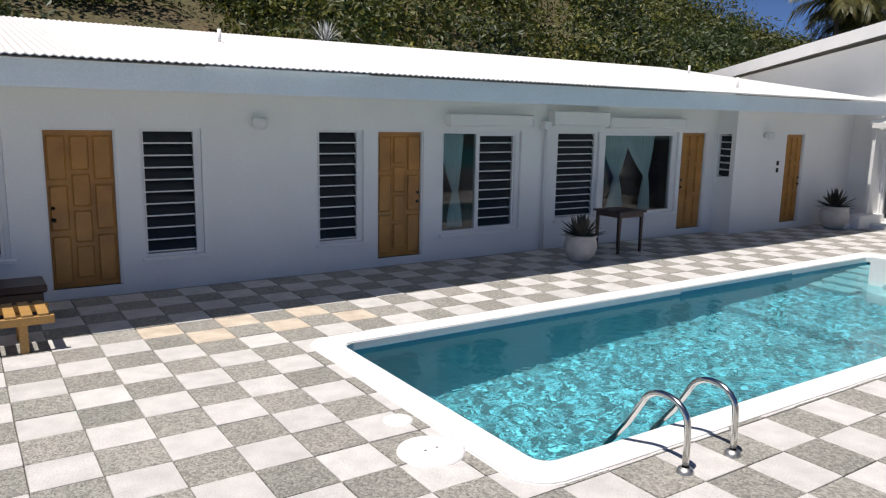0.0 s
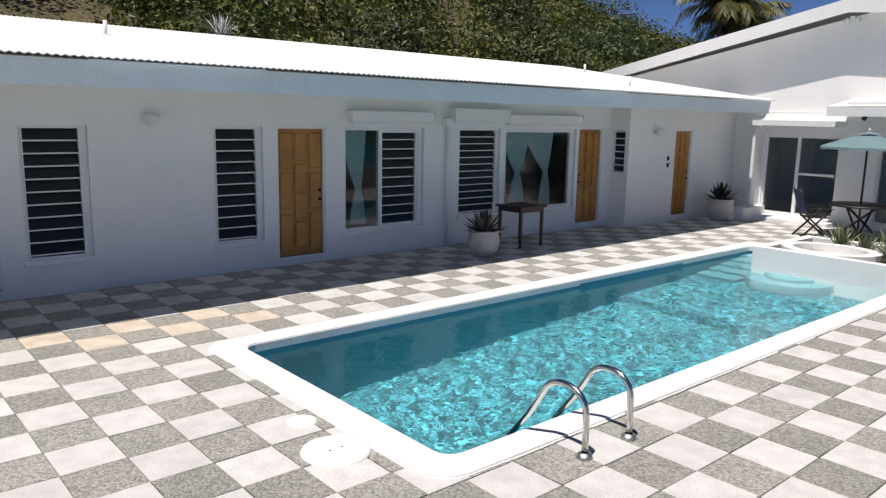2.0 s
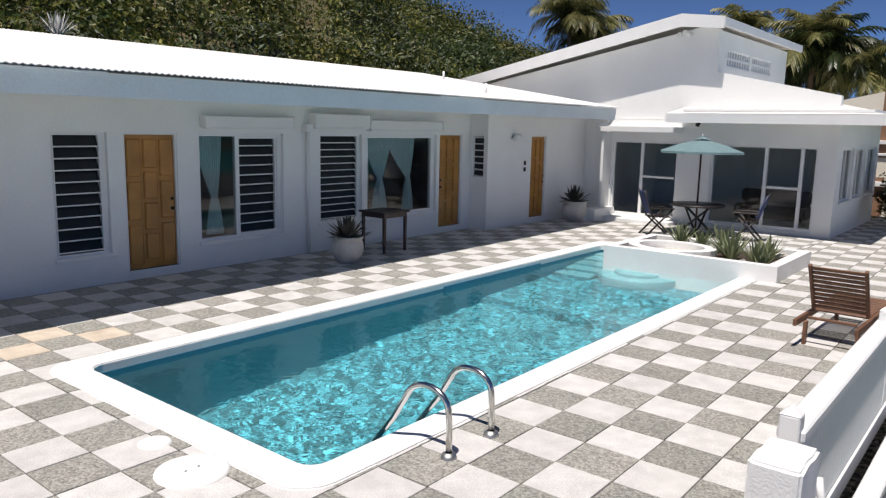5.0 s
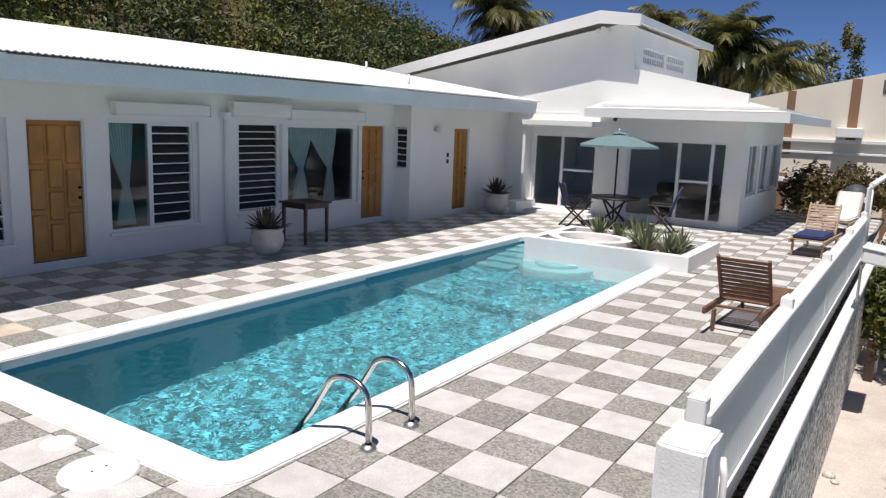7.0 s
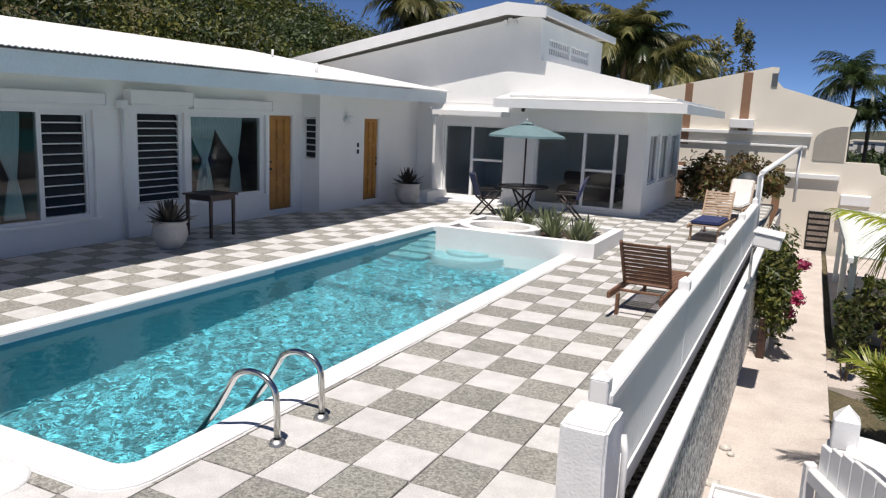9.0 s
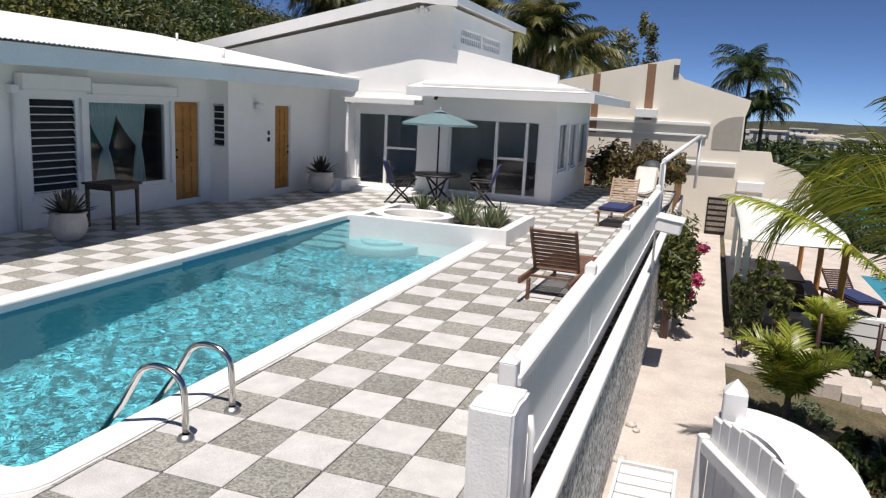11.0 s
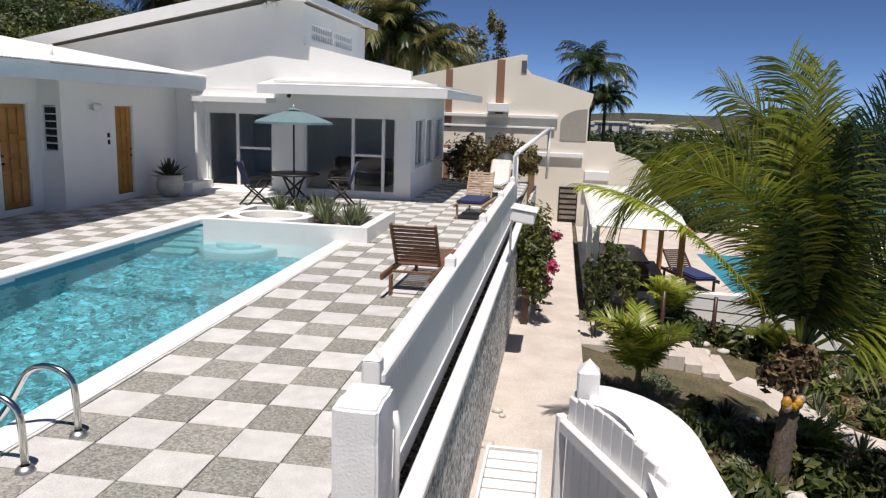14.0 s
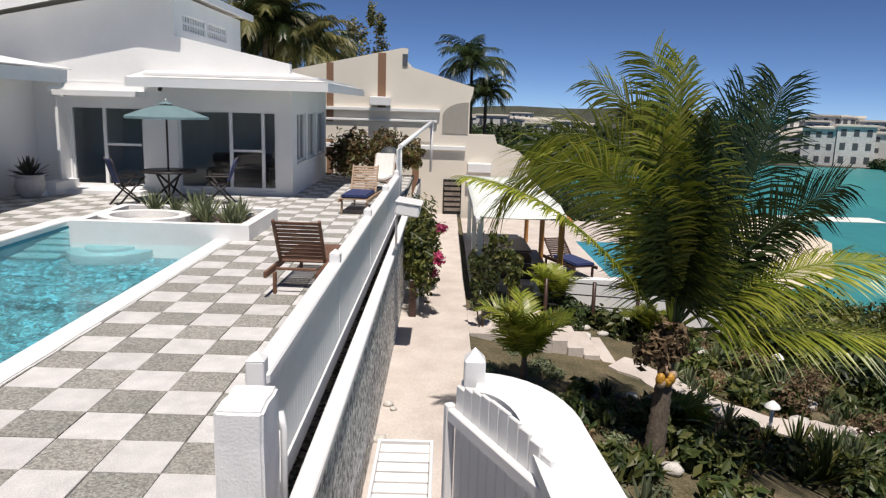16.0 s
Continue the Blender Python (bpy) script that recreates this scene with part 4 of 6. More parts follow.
# shutter boxes above the wide windows
for x0, x1, z0, z1, d in ((2.36, 4.12, 2.27, 2.46, 0.17), (4.60, 6.0, 2.30, 2.55, 0.20), (6.05, 8.28, 2.27, 2.46, 0.17)):
    sb = thing("shutter_box", "white painted roller shutter box above a window", "shutter box", group="shutter boxes")
    part("housing", soft_box(x0, x1, W - d, W - 0.002, z0, z1, 0.012), M_TRIM, sb)
    part("end_cap", soft_box(x1 + 0.001, x1 + 0.02, W - d - 0.008, W - 0.002, z0 - 0.008, z1 + 0.008, 0.004), M_TRIM, sb)
    part("slot_board", shade_bm((x0 + 0.03, x1 - 0.03, W - d + 0.02, W - 0.004, z0 - 0.02, z0 - 0.001)), M_TRIM, sb)
dp = thing("downpipe", "white plastic rainwater pipe on the wall", "downpipe")
part("pipe", tube(bmesh.new(), [(4.54, W - 0.05, 0.0), (4.54, W - 0.05, 2.30)], 0.03, 12), M_TRIM, dp)
part("junction_box", soft_box(4.44, 4.60, W - 0.13, W - 0.002, 2.22, 2.36, 0.01), M_TRIM, dp)


def wall_lamp(x, y, z):
    o = thing("wall_lamp", "white round outdoor wall lamp under the eave", "wall lamp", (x, y, z), group="wall lamps")
    part("base_plate", soft_box(-0.07, 0.07, -0.03, -0.002, -0.05, 0.05, 0.008), M_TRIM, o)
    bm = bmesh.new()
    lathe(bm, [(0.02, 0.09), (0.075, 0.085), (0.10, 0.05), (0.105, 0.0), (0.085, -0.06), (0.02, -0.085)], 18)
    bmesh.ops.translate(bm, verts=bm.verts[:], vec=(0, -0.13, 0))
    part("shade", bm, M_TRIM, o)
    for dz in (-0.03, 0.02, 0.06):
        bm = bmesh.new()
        lathe(bm, [(0.100, dz), (0.112, dz + 0.006), (0.100, dz + 0.012)], 18)
        bmesh.ops.translate(bm, verts=bm.verts[:], vec=(0, -0.13, 0))
        part("rib", bm, M_TRIM, o)


wall_lamp(-0.87, W, 2.26)
wall_lamp(10.55, JY, 2.13)
sw = thing("switch_plate", "two dark wall switches beside the narrow door", "switch")
for z in (1.36, 1.52):
    part("switch", soft_box(11.07, 11.15, JY - 0.02, JY - 0.002, z - 0.05, z + 0.05, 0.006), M_DARKMETAL, sw)

# ---- sliding doors of the pavilion ----


def slider(name, y_hi, y_lo, z0, z1, mulls, rails, label):
    d = thing(name, label, "sliding door", kind="structure")
    x = PX + 0.05
    t = 0.05
    part("door_frame", shade_bm((x, x + 0.1, y_hi - t, y_hi, z0, z1), (x, x + 0.1, y_lo, y_lo + t, z0, z1), (x, x + 0.1, y_lo + t, y_hi - t, z1 - t, z1), (x, x + 0.1, y_lo + t, y_hi - t, z0, z0 + t + 0.03)), M_TRIM, d)
    for m in mulls:
        part("mullion", soft_box(x - 0.01, x + 0.06, m - 0.04, m + 0.04, z0 + t + 0.03, z1 - t, 0.005), M_TRIM, d)
    for a, b, z in rails:
        part("rail", soft_box(x + 0.002, x + 0.045, b + 0.041, a - 0.041, z - 0.03, z + 0.03, 0.005), M_TRIM, d)
    edges = [y_hi - t] + list(mulls) + [y_lo + t]
    for a, b in zip(edges, edges[1:]):
        glazed(d, (x + 0.07, x + 0.076, b, a, z0 + t, z1 - t), Vector((-1, 0, 0)))


slider("door_5", 7.09, 5.27, 0.10, 2.10, (6.25,), ((6.25, 5.32, 1.17),), "white-framed sliding glass door of the pavilion")
slider("door_6", 4.42, 1.98, 0.10, 2.08, (3.12, 2.32), ((3.12, 2.32, 1.10),), "wide white-framed sliding glass doors of the pavilion")
for i, (a, b) in enumerate(((14.75, 16.05), (16.3, 17.6), (17.85, 19.1))):
    w = thing("window_%d" % (7 + i), "white-framed pavilion side window", "window", kind="structure")
    window_frame(w, a, b, 0.80, 2.06, PY + 0.06, 0.05, 0.08, ((a + b) / 2,))
    pane(w, a + 0.05, b - 0.05, 0.85, 2.01, PY + 0.1)
    part("window_sill", soft_box(a - 0.03, b + 0.03, PY - 0.04, PY + 0.03, 0.755, 0.80, 0.006), M_TRIM, w)
# furniture dim inside the pavilion
sofa = thing("sofa", "dark wicker sofa inside the pavilion", "sofa", (16.2, 2.6, 0.06), 0)
part("seat", soft_box(0, 0.8, 0, 1.8, 0.05, 0.42, 0.05, None, 2), M_DARKWOOD, sofa)
part("backrest", soft_box(0.6, 0.8, 0, 1.8, 0.43, 0.8, 0.05, None, 2), M_DARKWOOD, sofa)
# pierced vent blocks
for a in (14.95, 16.95):
    for i in range(9):
        for j in range(2):
            bm = bmesh.new()
            u0, v0 = a + i * 0.2, 4.02 + j * 0.2
            for b in ((u0, u0 + 0.035), (u0 + 0.165, u0 + 0.2)):
                box(bm, b[0], b[1], 4.50, 4.60, v0, v0 + 0.2)
            for b in ((v0, v0 + 0.03), (v0 + 0.17, v0 + 0.2)):
                box(bm, u0 + 0.035, u0 + 0.165, 4.50, 4.60, b[0], b[1])
            part("vent_block", bm, M_TRIM, clere)
fl = thing("floodlight", "small white twin floodlight under the gable peak", "floodlight", (PX + 0.02, 5.3, 4.82))
part("bracket", soft_box(-0.06, 0, -0.06, 0.06, -0.05, 0.05, 0.008), M_TRIM, fl)
for s in (-1, 1):
    bm = bmesh.new()
    lathe(bm, [(0.02, 0), (0.05, -0.03), (0.065, -0.12)], 12)
    bmesh.ops.transform(bm, matrix=pose(-0.09, s * 0.1, 0.0, s * 25, -25, 0), verts=bm.verts[:])
    part("lamp_head", bm, M_TRIM, fl)
cl = thing("soffit_light", "small dark spotlight under the pavilion soffit", "spotlight", (13.7, 4.6, 2.66))
part("base", soft_box(-0.05, 0.05, -0.05, 0.05, -0.03, 0, 0.005), M_TRIM, cl)
part("lamp_head", tube(bmesh.new(), [(0, 0, -0.03), (-0.08, 0.02, -0.14)], 0.05, 12), M_DARKMETAL, cl)

# ---- things on the deck ----


def plant_pot(x, y, s, seed):
    p = thing("plant_pot", "white rounded clay pot on the deck", "plant pot", (x, y, 0), group="plant pots")
    bm = bmesh.new()
    lathe(bm, [(0.001, 0.0), (0.15 * s, 0.0), (0.17 * s, 0.015), (0.25 * s, 0.12 * s), (0.285 * s, 0.24 * s), (0.27 * s, 0.36 * s), (0.245 * s, 0.41 * s), (0.275 * s, 0.42 * s), (0.28 * s, 0.46 * s), (0.25 * s, 0.465 * s), (0.24 * s, 0.40 * s)], 32)
    part("bowl", bm, M_POT, p)
    bm = bmesh.new()
    lathe(bm, [(0.001, 0.41 * s), (0.245 * s, 0.405 * s)], 20)
    part("soil", bm, M_SOIL, p)
    rosette("agave", "reddish spiky agave growing in a white pot", (x, y, 0.41 * s), 0.46 * s, 54, seed, M_AGAVE_R, 0.040, 78)


def rosette(name, label, at, length, count, seed, mat, wide=0.035, spread=70):
    rng = random.Random(seed)
    o = thing(name, label, "agave", at, group="agaves")
    bm = bmesh.new()
    for k in range(count):
        az = k * 2.39996
        el = radians(88 - spread * (k / count) + rng.uniform(-8, 8))
        L = length * rng.uniform(0.75, 1.1)
        d = Vector((math.cos(az) * math.cos(el), math.sin(az) * math.cos(el), math.sin(el)))
        side = Vector((-math.sin(az), math.cos(az), 0))
        up = d.cross(side)
        prev = None
        for i in range(5):
            t = i / 4
            c = d * L * t + Vector((0, 0, -0.10 * L * t * t)) + Vector((math.cos(az), math.sin(az), 0)) * 0.03
            w = wide * (0.7 + 0.9 * t) * (1 - t) ** 0.55 if i < 4 else 0.001
            row = [bm.verts.new(c - side * w), bm.verts.new(c - up * w * 0.45), bm.verts.new(c + side * w)]
            if prev:
                for a in (0, 1):
                    bm.faces.new((prev[a], prev[a + 1], row[a + 1], row[a]))
            prev = row
    part("leaves", bm, mat, o)
    return o


plant_pot(4.38, 7.18, 1.0, 3)
plant_pot(12.62, 7.32, 1.15, 4)

tb = thing("side_table", "dark square wooden table against the wall", "table", (5.75, 7.60, 0), 0)
part("tabletop", soft_box(-0.36, 0.36, -0.34, 0.34, 0.74, 0.775, 0.008), M_DARKWOOD, tb)
part("apron", shade_bm((-0.31, 0.31, -0.30, -0.28, 0.66, 0.739), (-0.31, 0.31, 0.28, 0.30, 0.66, 0.739), (-0.31, -0.29, -0.279, 0.279, 0.66, 0.739), (0.29, 0.31, -0.279, 0.279, 0.66, 0.739)), M_DARKWOOD, tb)
for sx in (-1, 1):
    for sy in (-1, 1):
        bm = bmesh.new()
        a, b = 0.026, 0.020
        prof = [bm.verts.new((sx * 0.285 + u * b, sy * 0.275 + v * b, 0)) for u, v in ((-1, -1), (1, -1), (1, 1), (-1, 1))]
        top = [bm.verts.new((sx * 0.285 + u * a, sy * 0.275 + v * a, 0.70)) for u, v in ((-1, -1), (1, -1), (1, 1), (-1, 1))]
        for k in range(4):
            bm.faces.new((prof[k], prof[(k + 1) % 4], top[(k + 1) % 4], top[k]))
        bm.faces.new(prof[::-1])
        part("leg", bm, M_DARKWOOD, tb)

# pool ladder
lad = thing("pool_ladder", "polished steel pool ladder handrails at the pool edge", "pool ladder")
for x in (-0.47, 0.06):
    pts = [(x, 1.06, 0.0), (x, 1.06, 0.16), (x, 1.065, 0.30)]
    for k in range(9):
        a = radians(175 - 145 * k / 8)
        pts.append((x, 1.27 + 0.20 * math.cos(a), 0.35 + 0.15 * math.sin(a)))
    pts += [(x, 1.60, 0.17), (x, 1.80, -0.08), (x, 1.84, -0.5), (x, 1.84, -0.9)]
    part("handrail", tube(bmesh.new(), pts, 0.024, 14), M_STEEL, lad)
    bm = bmesh.new()
    lathe(bm, [(0.028, 0.045), (0.05, 0.035), (0.062, 0.012), (0.064, -0.004)], 20, x, 1.06)
    part("base_flange", bm, M_FLANGE, lad, "round steel base flange")
for z in (-0.35, -0.65):
    part("tread", soft_box(-0.46, 0.05, 1.80, 1.88, z - 0.015, z + 0.015, 0.006), M_STEEL, lad)

# skimmer lids
for x, y, r in ((-1.80, 2.25, 0.25), (-1.73, 2.85, 0.12)):
    o = thing("skimmer_lid", "round white painted skimmer lid flush in the deck", "skimmer lid", (x, y, 0), group="skimmer lids")
    bm = bmesh.new()
    lathe(bm, [(0.001, 0.020), (r - 0.02, 0.019), (r, 0.010), (r + 0.004, -0.005)], 30)
    part("lid", bm, M_COPING, o)
    if r > 0.15:
        for dx in (-0.05, 0.05):
            bm = bmesh.new()
            lathe(bm, [(0.001, 0.0215), (0.010, 0.0205)], 8, dx, 0)
            part("finger_hole", bm, M_DARKMETAL, o)

# ---- fence along the sea side ----
pier = thing("fence_pier", "white rough-plastered pier with a flat cap", "pier", (-1.03, -1.29, 0))
bm = soft_box(-0.167, 0.167, -0.114, 0.114, -0.6, 0.955, 0.014, None, 3)
bmesh.ops.subdivide_edges(bm, edges=[e for e in bm.edges if e.calc_length() > 0.12], cuts=9, use_grid_fill=True)
for v in bm.verts:
    v.co += Vector((1, 1, 1)) * 0.006 * noise.noise(v.co * 9)
part("shaft", bm, M_COPING, pier, "rough white plaster block")
part("base", soft_box(-0.175, 0.175, -0.12, 0.12, -0.62, -0.5, 0.01), M_COPING, pier)
FY = -1.13
# Board added on the slab edge so the dark gap below looks narrower.
structure("trim_deck_edge", shade_bm((-1.2, 12.2, -1.20, -1.182, -0.15, 0.0)), M_TRIM, "white board added below the pickets to narrow the gap", "edge board")


def fence_run(xa, xb, n_post):
    f = thing("fence", "white timber picket fence with a broad top rail", "fence")
    part("top_rail", soft_box(xa, xb, FY - 0.075, FY + 0.075, 0.70, 0.77, 0.012), M_TRIM, f, "broad white top rail")
    part("bottom_rail", soft_box(xa, xb, FY - 0.02, FY + 0.04, 0.10, 0.17, 0.008), M_TRIM, f)
    for k in range(n_post):
        x = xa + (xb - xa) * k / (n_post - 1)
        ps = part("post", soft_box(x - 0.055, x + 0.055, FY - 0.055, FY + 0.055, 0.0, 0.86, 0.008), M_TRIM, f)
        bm = bmesh.new()
        v = [bm.verts.new((x + u * 0.055, FY + w * 0.055, 0.861)) for u, w in ((-1, -1), (1, -1), (1, 1), (-1, 1))]
        c = bm.verts.new((x, FY, 0.91))
        for q in range(4):
            bm.faces.new((v[q], v[(q + 1) % 4], c))
        bm.faces.new(v[::-1])
        part("post_cap", bm, M_TRIM, ps)
    n = int((xb - xa) / 0.102)
    me = None
    for k in range(n):
        x = xa + 0.08 + k * 0.102
        if me is None:
            bm = soft_box(-0.048, 0.048, -0.012, 0.012, -0.07, 0.70, 0.002)
            me = bpy.data.meshes.new("picket")
            bm.to_mesh(me)
            bm.free()
            me.materials.append(M_TRIM)
        ob = new("picket", me)
        ob.matrix_basis = pose(x, FY - 0.035, 0)
        ob.parent = f
    return f


fence_run(-0.22, 12.4, 5)
br = thing("fence_brace", "white vertical conduit fixed to the pier", "conduit")
part("pipe", tube(bmesh.new(), [(-0.84, -1.42, -0.1), (-0.84, -1.42, 0.72), (-0.82, -1.40, 0.80)], 0.018, 8), M_TRIM, br)
part("pipe", tube(bmesh.new(), [(-0.62, -1.36, -0.1), (-0.62, -1.36, 0.60)], 0.018, 8), M_TRIM, br)
fg = thing("fence_gate", "tall white plank gate panel at the fence end", "gate", (12.55, FY, 0))
for k in range(5):
    part("plank", soft_box(0.0 + k * 0.21, 0.19 + k * 0.21, -0.02, 0.02, 0.05, 1.35, 0.006), M_TRIM, fg)
part("rail", soft_box(0, 1.04, 0.02, 0.05, 0.25, 0.35, 0.005), M_TRIM, fg)
part("rail", soft_box(0, 1.04, 0.02, 0.05, 1.05, 1.15, 0.005), M_TRIM, fg)
hr = thing("stair_rail", "white sloping handrail beyond the fence", "handrail")
part("rail", tube(bmesh.new(), [(13.6, FY, 1.35), (22.5, FY - 0.6, 1.78)], 0.06, 8), M_TRIM, hr)
part("post", tube(bmesh.new(), [(22.4, FY - 0.6, 0.0), (22.4, FY - 0.6, 1.78)], 0.05, 8), M_TRIM, hr)
part("post", tube(bmesh.new(), [(13.65, FY, 0.0), (13.65, FY, 1.35)], 0.05, 8), M_TRIM, hr)
# white light box on the wall
lb = thing("meter_box", "white flat lamp box bracketed out from the wall", "box", (7.6, -1.60, 0.72))
part("box", soft_box(-0.55, 0.45, -0.24, 0.14, -0.10, 0.09, 0.02, pose(0, 0, 0, 8, 3, 0)), M_TRIM, lb)
part("lid", soft_box(-0.57, 0.47, -0.26, 0.16, 0.091, 0.115, 0.006, pose(0, 0, 0, 8, 3, 0)), M_TRIM, lb)
part("bracket", tube(bmesh.new(), [(0.1, 0.16, -0.75), (0.1, 0.16, -0.2), (0.05, 0.0, -0.03)], 0.02, 8), M_TRIM, lb)


def lounger(name, at, rz, wood, label, cushion=None, back=58, towel=None):
    """A slatted sun lounger; head end towards +x, raised back."""
    o = thing(name, label, "sun lounger", at, rz, group="sun loungers")
    for s in (-1, 1):
        part("side_rail", soft_box(-1.15, 0.75, s * 0.31 - 0.02, s * 0.31 + 0.02, 0.26, 0.34, 0.005), wood, o)
        for x in (-1.0, 0.45):
            part("leg", soft_box(x - 0.04, x + 0.04, s * 0.27 - 0.018, s * 0.27 + 0.018, 0, 0.27, 0.005), wood, o)
    n = 12
    for k in range(n):
        x = -1.12 + k * 0.103
        part("seat_slat", soft_box(x, x + 0.075, -0.29, 0.29, 0.325, 0.345, 0.004), wood, o)
    m = pose(0.10, 0, 0.345, 0, -back, 0)
    for k in range(10):
        x = 0.03 + k * 0.064
        part("back_slat", soft_box(x, x + 0.046, -0.275, 0.275, 0.0, 0.018, 0.004, m), wood, o)
    for s in (-1, 1):
        part("back_rail", soft_box(0, 0.68, s * 0.285 - 0.018, s * 0.285 + 0.018, -0.02, 0.025, 0.004, m), wood, o)
    part("prop", soft_box(0.42, 0.46, -0.25, 0.25, 0.30, 0.33, 0.004), wood, o)
    if cushion:
        part("cushion", soft_box(-1.1, 0.1, -0.29, 0.29, 0.347, 0.42, 0.03, None, 2), cushion, o)
        if towel:
            part("back_cushion", soft_box(0.02, 0.7, -0.28, 0.28, 0.02, 0.07, 0.025, m, 2), towel, o)
    return o


lounger("sun_lounger", (5.00, -0.43, 0), 178, M_TEAK, "weathered slatted teak lounger with its back raised")
lounger("sun_lounger", (12.45, -0.36, 0), -4, M_TEAK_L, "teak lounger with a navy cushion beside the fence", M_BLUE, 62)
lounger("sun_lounger", (16.4, -0.50, 0), -6, M_TEAK_L, "lounger with a white towel over its back", M_WHITEFAB, 62, M_WHITEFAB)

# slatted bench beside the first door
bn = thing("bench", "low slatted teak bench with a dark lounger cushion behind", "bench", (-4.45, 6.45, 0), 0)
for k in range(8):
    part("seat_slat", soft_box(-0.52 + k * 0.145, -0.42 + k * 0.145, -0.30, 0.30, 0.375, 0.40, 0.004), M_BENCHWOOD, bn)
for s in (-1, 1):
    part("side_rail", soft_box(-0.62, 0.64, s * 0.28 - 0.025, s * 0.28 + 0.025, 0.29, 0.374, 0.005), M_BENCHWOOD, bn)
    for x in (-0.5, 0.36):
        part("leg", soft_box(x - 0.04, x + 0.04, s * 0.25 - 0.03, s * 0.25 + 0.03, 0, 0.289, 0.005), M_BENCHWOOD, bn)
dk = thing("storage_chest", "dark carved wooden chest by the wall", "chest", (-4.42, 7.55, 0), 0)
part("body", soft_box(-0.7, 0.62, -0.25, 0.25, 0.0, 0.36, 0.01), M_DARKWOOD, dk)
part("lid", soft_box(-0.72, 0.66, -0.28, 0.27, 0.361, 0.45, 0.015), M_DARKWOOD, dk)
for k in range(6):
    part("carving", soft_box(-0.6 + k * 0.2, -0.5 + k * 0.2, -0.262, -0.251, 0.10, 0.28, 0.004), M_DARKWOOD, dk)

# umbrella, table and chairs
ux, uy = 12.45, 4.05
um = thing("patio_umbrella", "faded teal canvas umbrella over the round table", "umbrella", (ux, uy, 0))
part("pole", tube(bmesh.new(), [(0, 0, 0.0), (0, 0, 2.22)], 0.022, 10), M_DARKWOOD, um)
bm = bmesh.new()
N = 8
apex = [bm.verts.new((0.10 * math.cos(2 * math.pi * k / N), 0.10 * math.sin(2 * math.pi * k / N), 2.20)) for k in range(N)]
mid = [bm.verts.new((0.52 * math.cos(2 * math.pi * k / N), 0.52 * math.sin(2 * math.pi * k / N), 2.09)) for k in range(N)]
rim = [bm.verts.new((0.95 * math.cos(2 * math.pi * k / N), 0.95 * math.sin(2 * math.pi * k / N), 1.94)) for k in range(N)]
val = [bm.verts.new((0.955 * math.cos(2 * math.pi * k / N), 0.955 * math.sin(2 * math.pi * k / N), 1.89)) for k in range(N)]
for a, b in ((apex, mid), (mid, rim), (rim, val)):
    for k in range(N):
        bm.faces.new((a[k], a[(k + 1) % N], b[(k + 1) % N], b[k]))
bm.faces.new(apex)
part("canopy", bm, M_UMB, um)
bm = bmesh.new()
v = [bm.verts.new((0.2 * math.cos(2 * math.pi * k / N), 0.2 * math.sin(2 * math.pi * k / N), 2.215)) for k in range(N)]
c = bm.verts.new((0, 0, 2.27))
for k in range(N):
    bm.faces.new((v[k], v[(k + 1) % N], c))
part("vent", bm, M_UMB, um)
part("finial", tube(bmesh.new(), [(0, 0, 2.26), (0, 0, 2.33)], 0.02, 8, 0.5), M_TRIM, um)
for k in range(N):
    a = 2 * math.pi * k / N
    part("rib", tube(bmesh.new(), [(0.1 * math.cos(a), 0.1 * math.sin(a), 2.18), (0.52 * math.cos(a), 0.52 * math.sin(a), 2.075), (0.93 * math.cos(a), 0.93 * math.sin(a), 1.93)], 0.010, 5), M_DARKWOOD, um)
part("base", tube(bmesh.new(), [(0, 0, 0.0), (0, 0, 0.08)], 0.24, 20), M_DARKMETAL, um)
dt = thing("garden_table", "dark round folding garden table", "table", (ux, uy, 0))
bm = bmesh.new()
lathe(bm, [(0.03, 0.74), (0.60, 0.74), (0.62, 0.725), (0.62, 0.70), (0.59, 0.69), (0.03, 0.69)], 32)
part("tabletop", bm, M_BLACKWOOD, dt)
for r in (0, 90):
    for s in (-1, 1):
        m = pose(0, 0, 0, 0, 0, r)
        part("leg", tube(bmesh.new(), [m @ Vector((s * 0.42, 0.14 * s, 0)), m @ Vector((-s * 0.36, 0.14 * s, 0.69))], 0.026, 6), M_BLACKWOOD, dt)


def garden_chair(x, y, rz, cloth, label):
    o = thing("garden_chair", label, "chair", (x, y, 0), rz, group="chairs round the table")
    for s in (-1, 1):
        part("leg", tube(bmesh.new(), [(-0.34, s * 0.25, 0), (0.24, s * 0.25, 0.62)], 0.022, 6), M_BLACKWOOD, o)
        part("leg", tube(bmesh.new(), [(0.30, s * 0.22, 0), (-0.22, s * 0.22, 0.46)], 0.022, 6), M_BLACKWOOD, o)
        part("armrest", soft_box(-0.28, 0.28, s * 0.27 - 0.03, s * 0.27 + 0.03, 0.62, 0.645, 0.006), M_BLACKWOOD, o)
        part("back_post", tube(bmesh.new(), [(-0.20, s * 0.22, 0.42), (-0.42, s * 0.22, 1.05)], 0.020, 6), M_BLACKWOOD, o)
    for k in range(6):
        part("seat_slat", soft_box(-0.22 + k * 0.078, -0.16 + k * 0.078, -0.24, 0.24, 0.43, 0.45, 0.004), M_BLACKWOOD, o)
    m = pose(-0.20, 0, 0.45, 0, -19, 0)
    part("back_cloth", soft_box(-0.02, 0.02, -0.21, 0.21, 0.05, 0.60, 0.012, m), cloth, o)
    return o


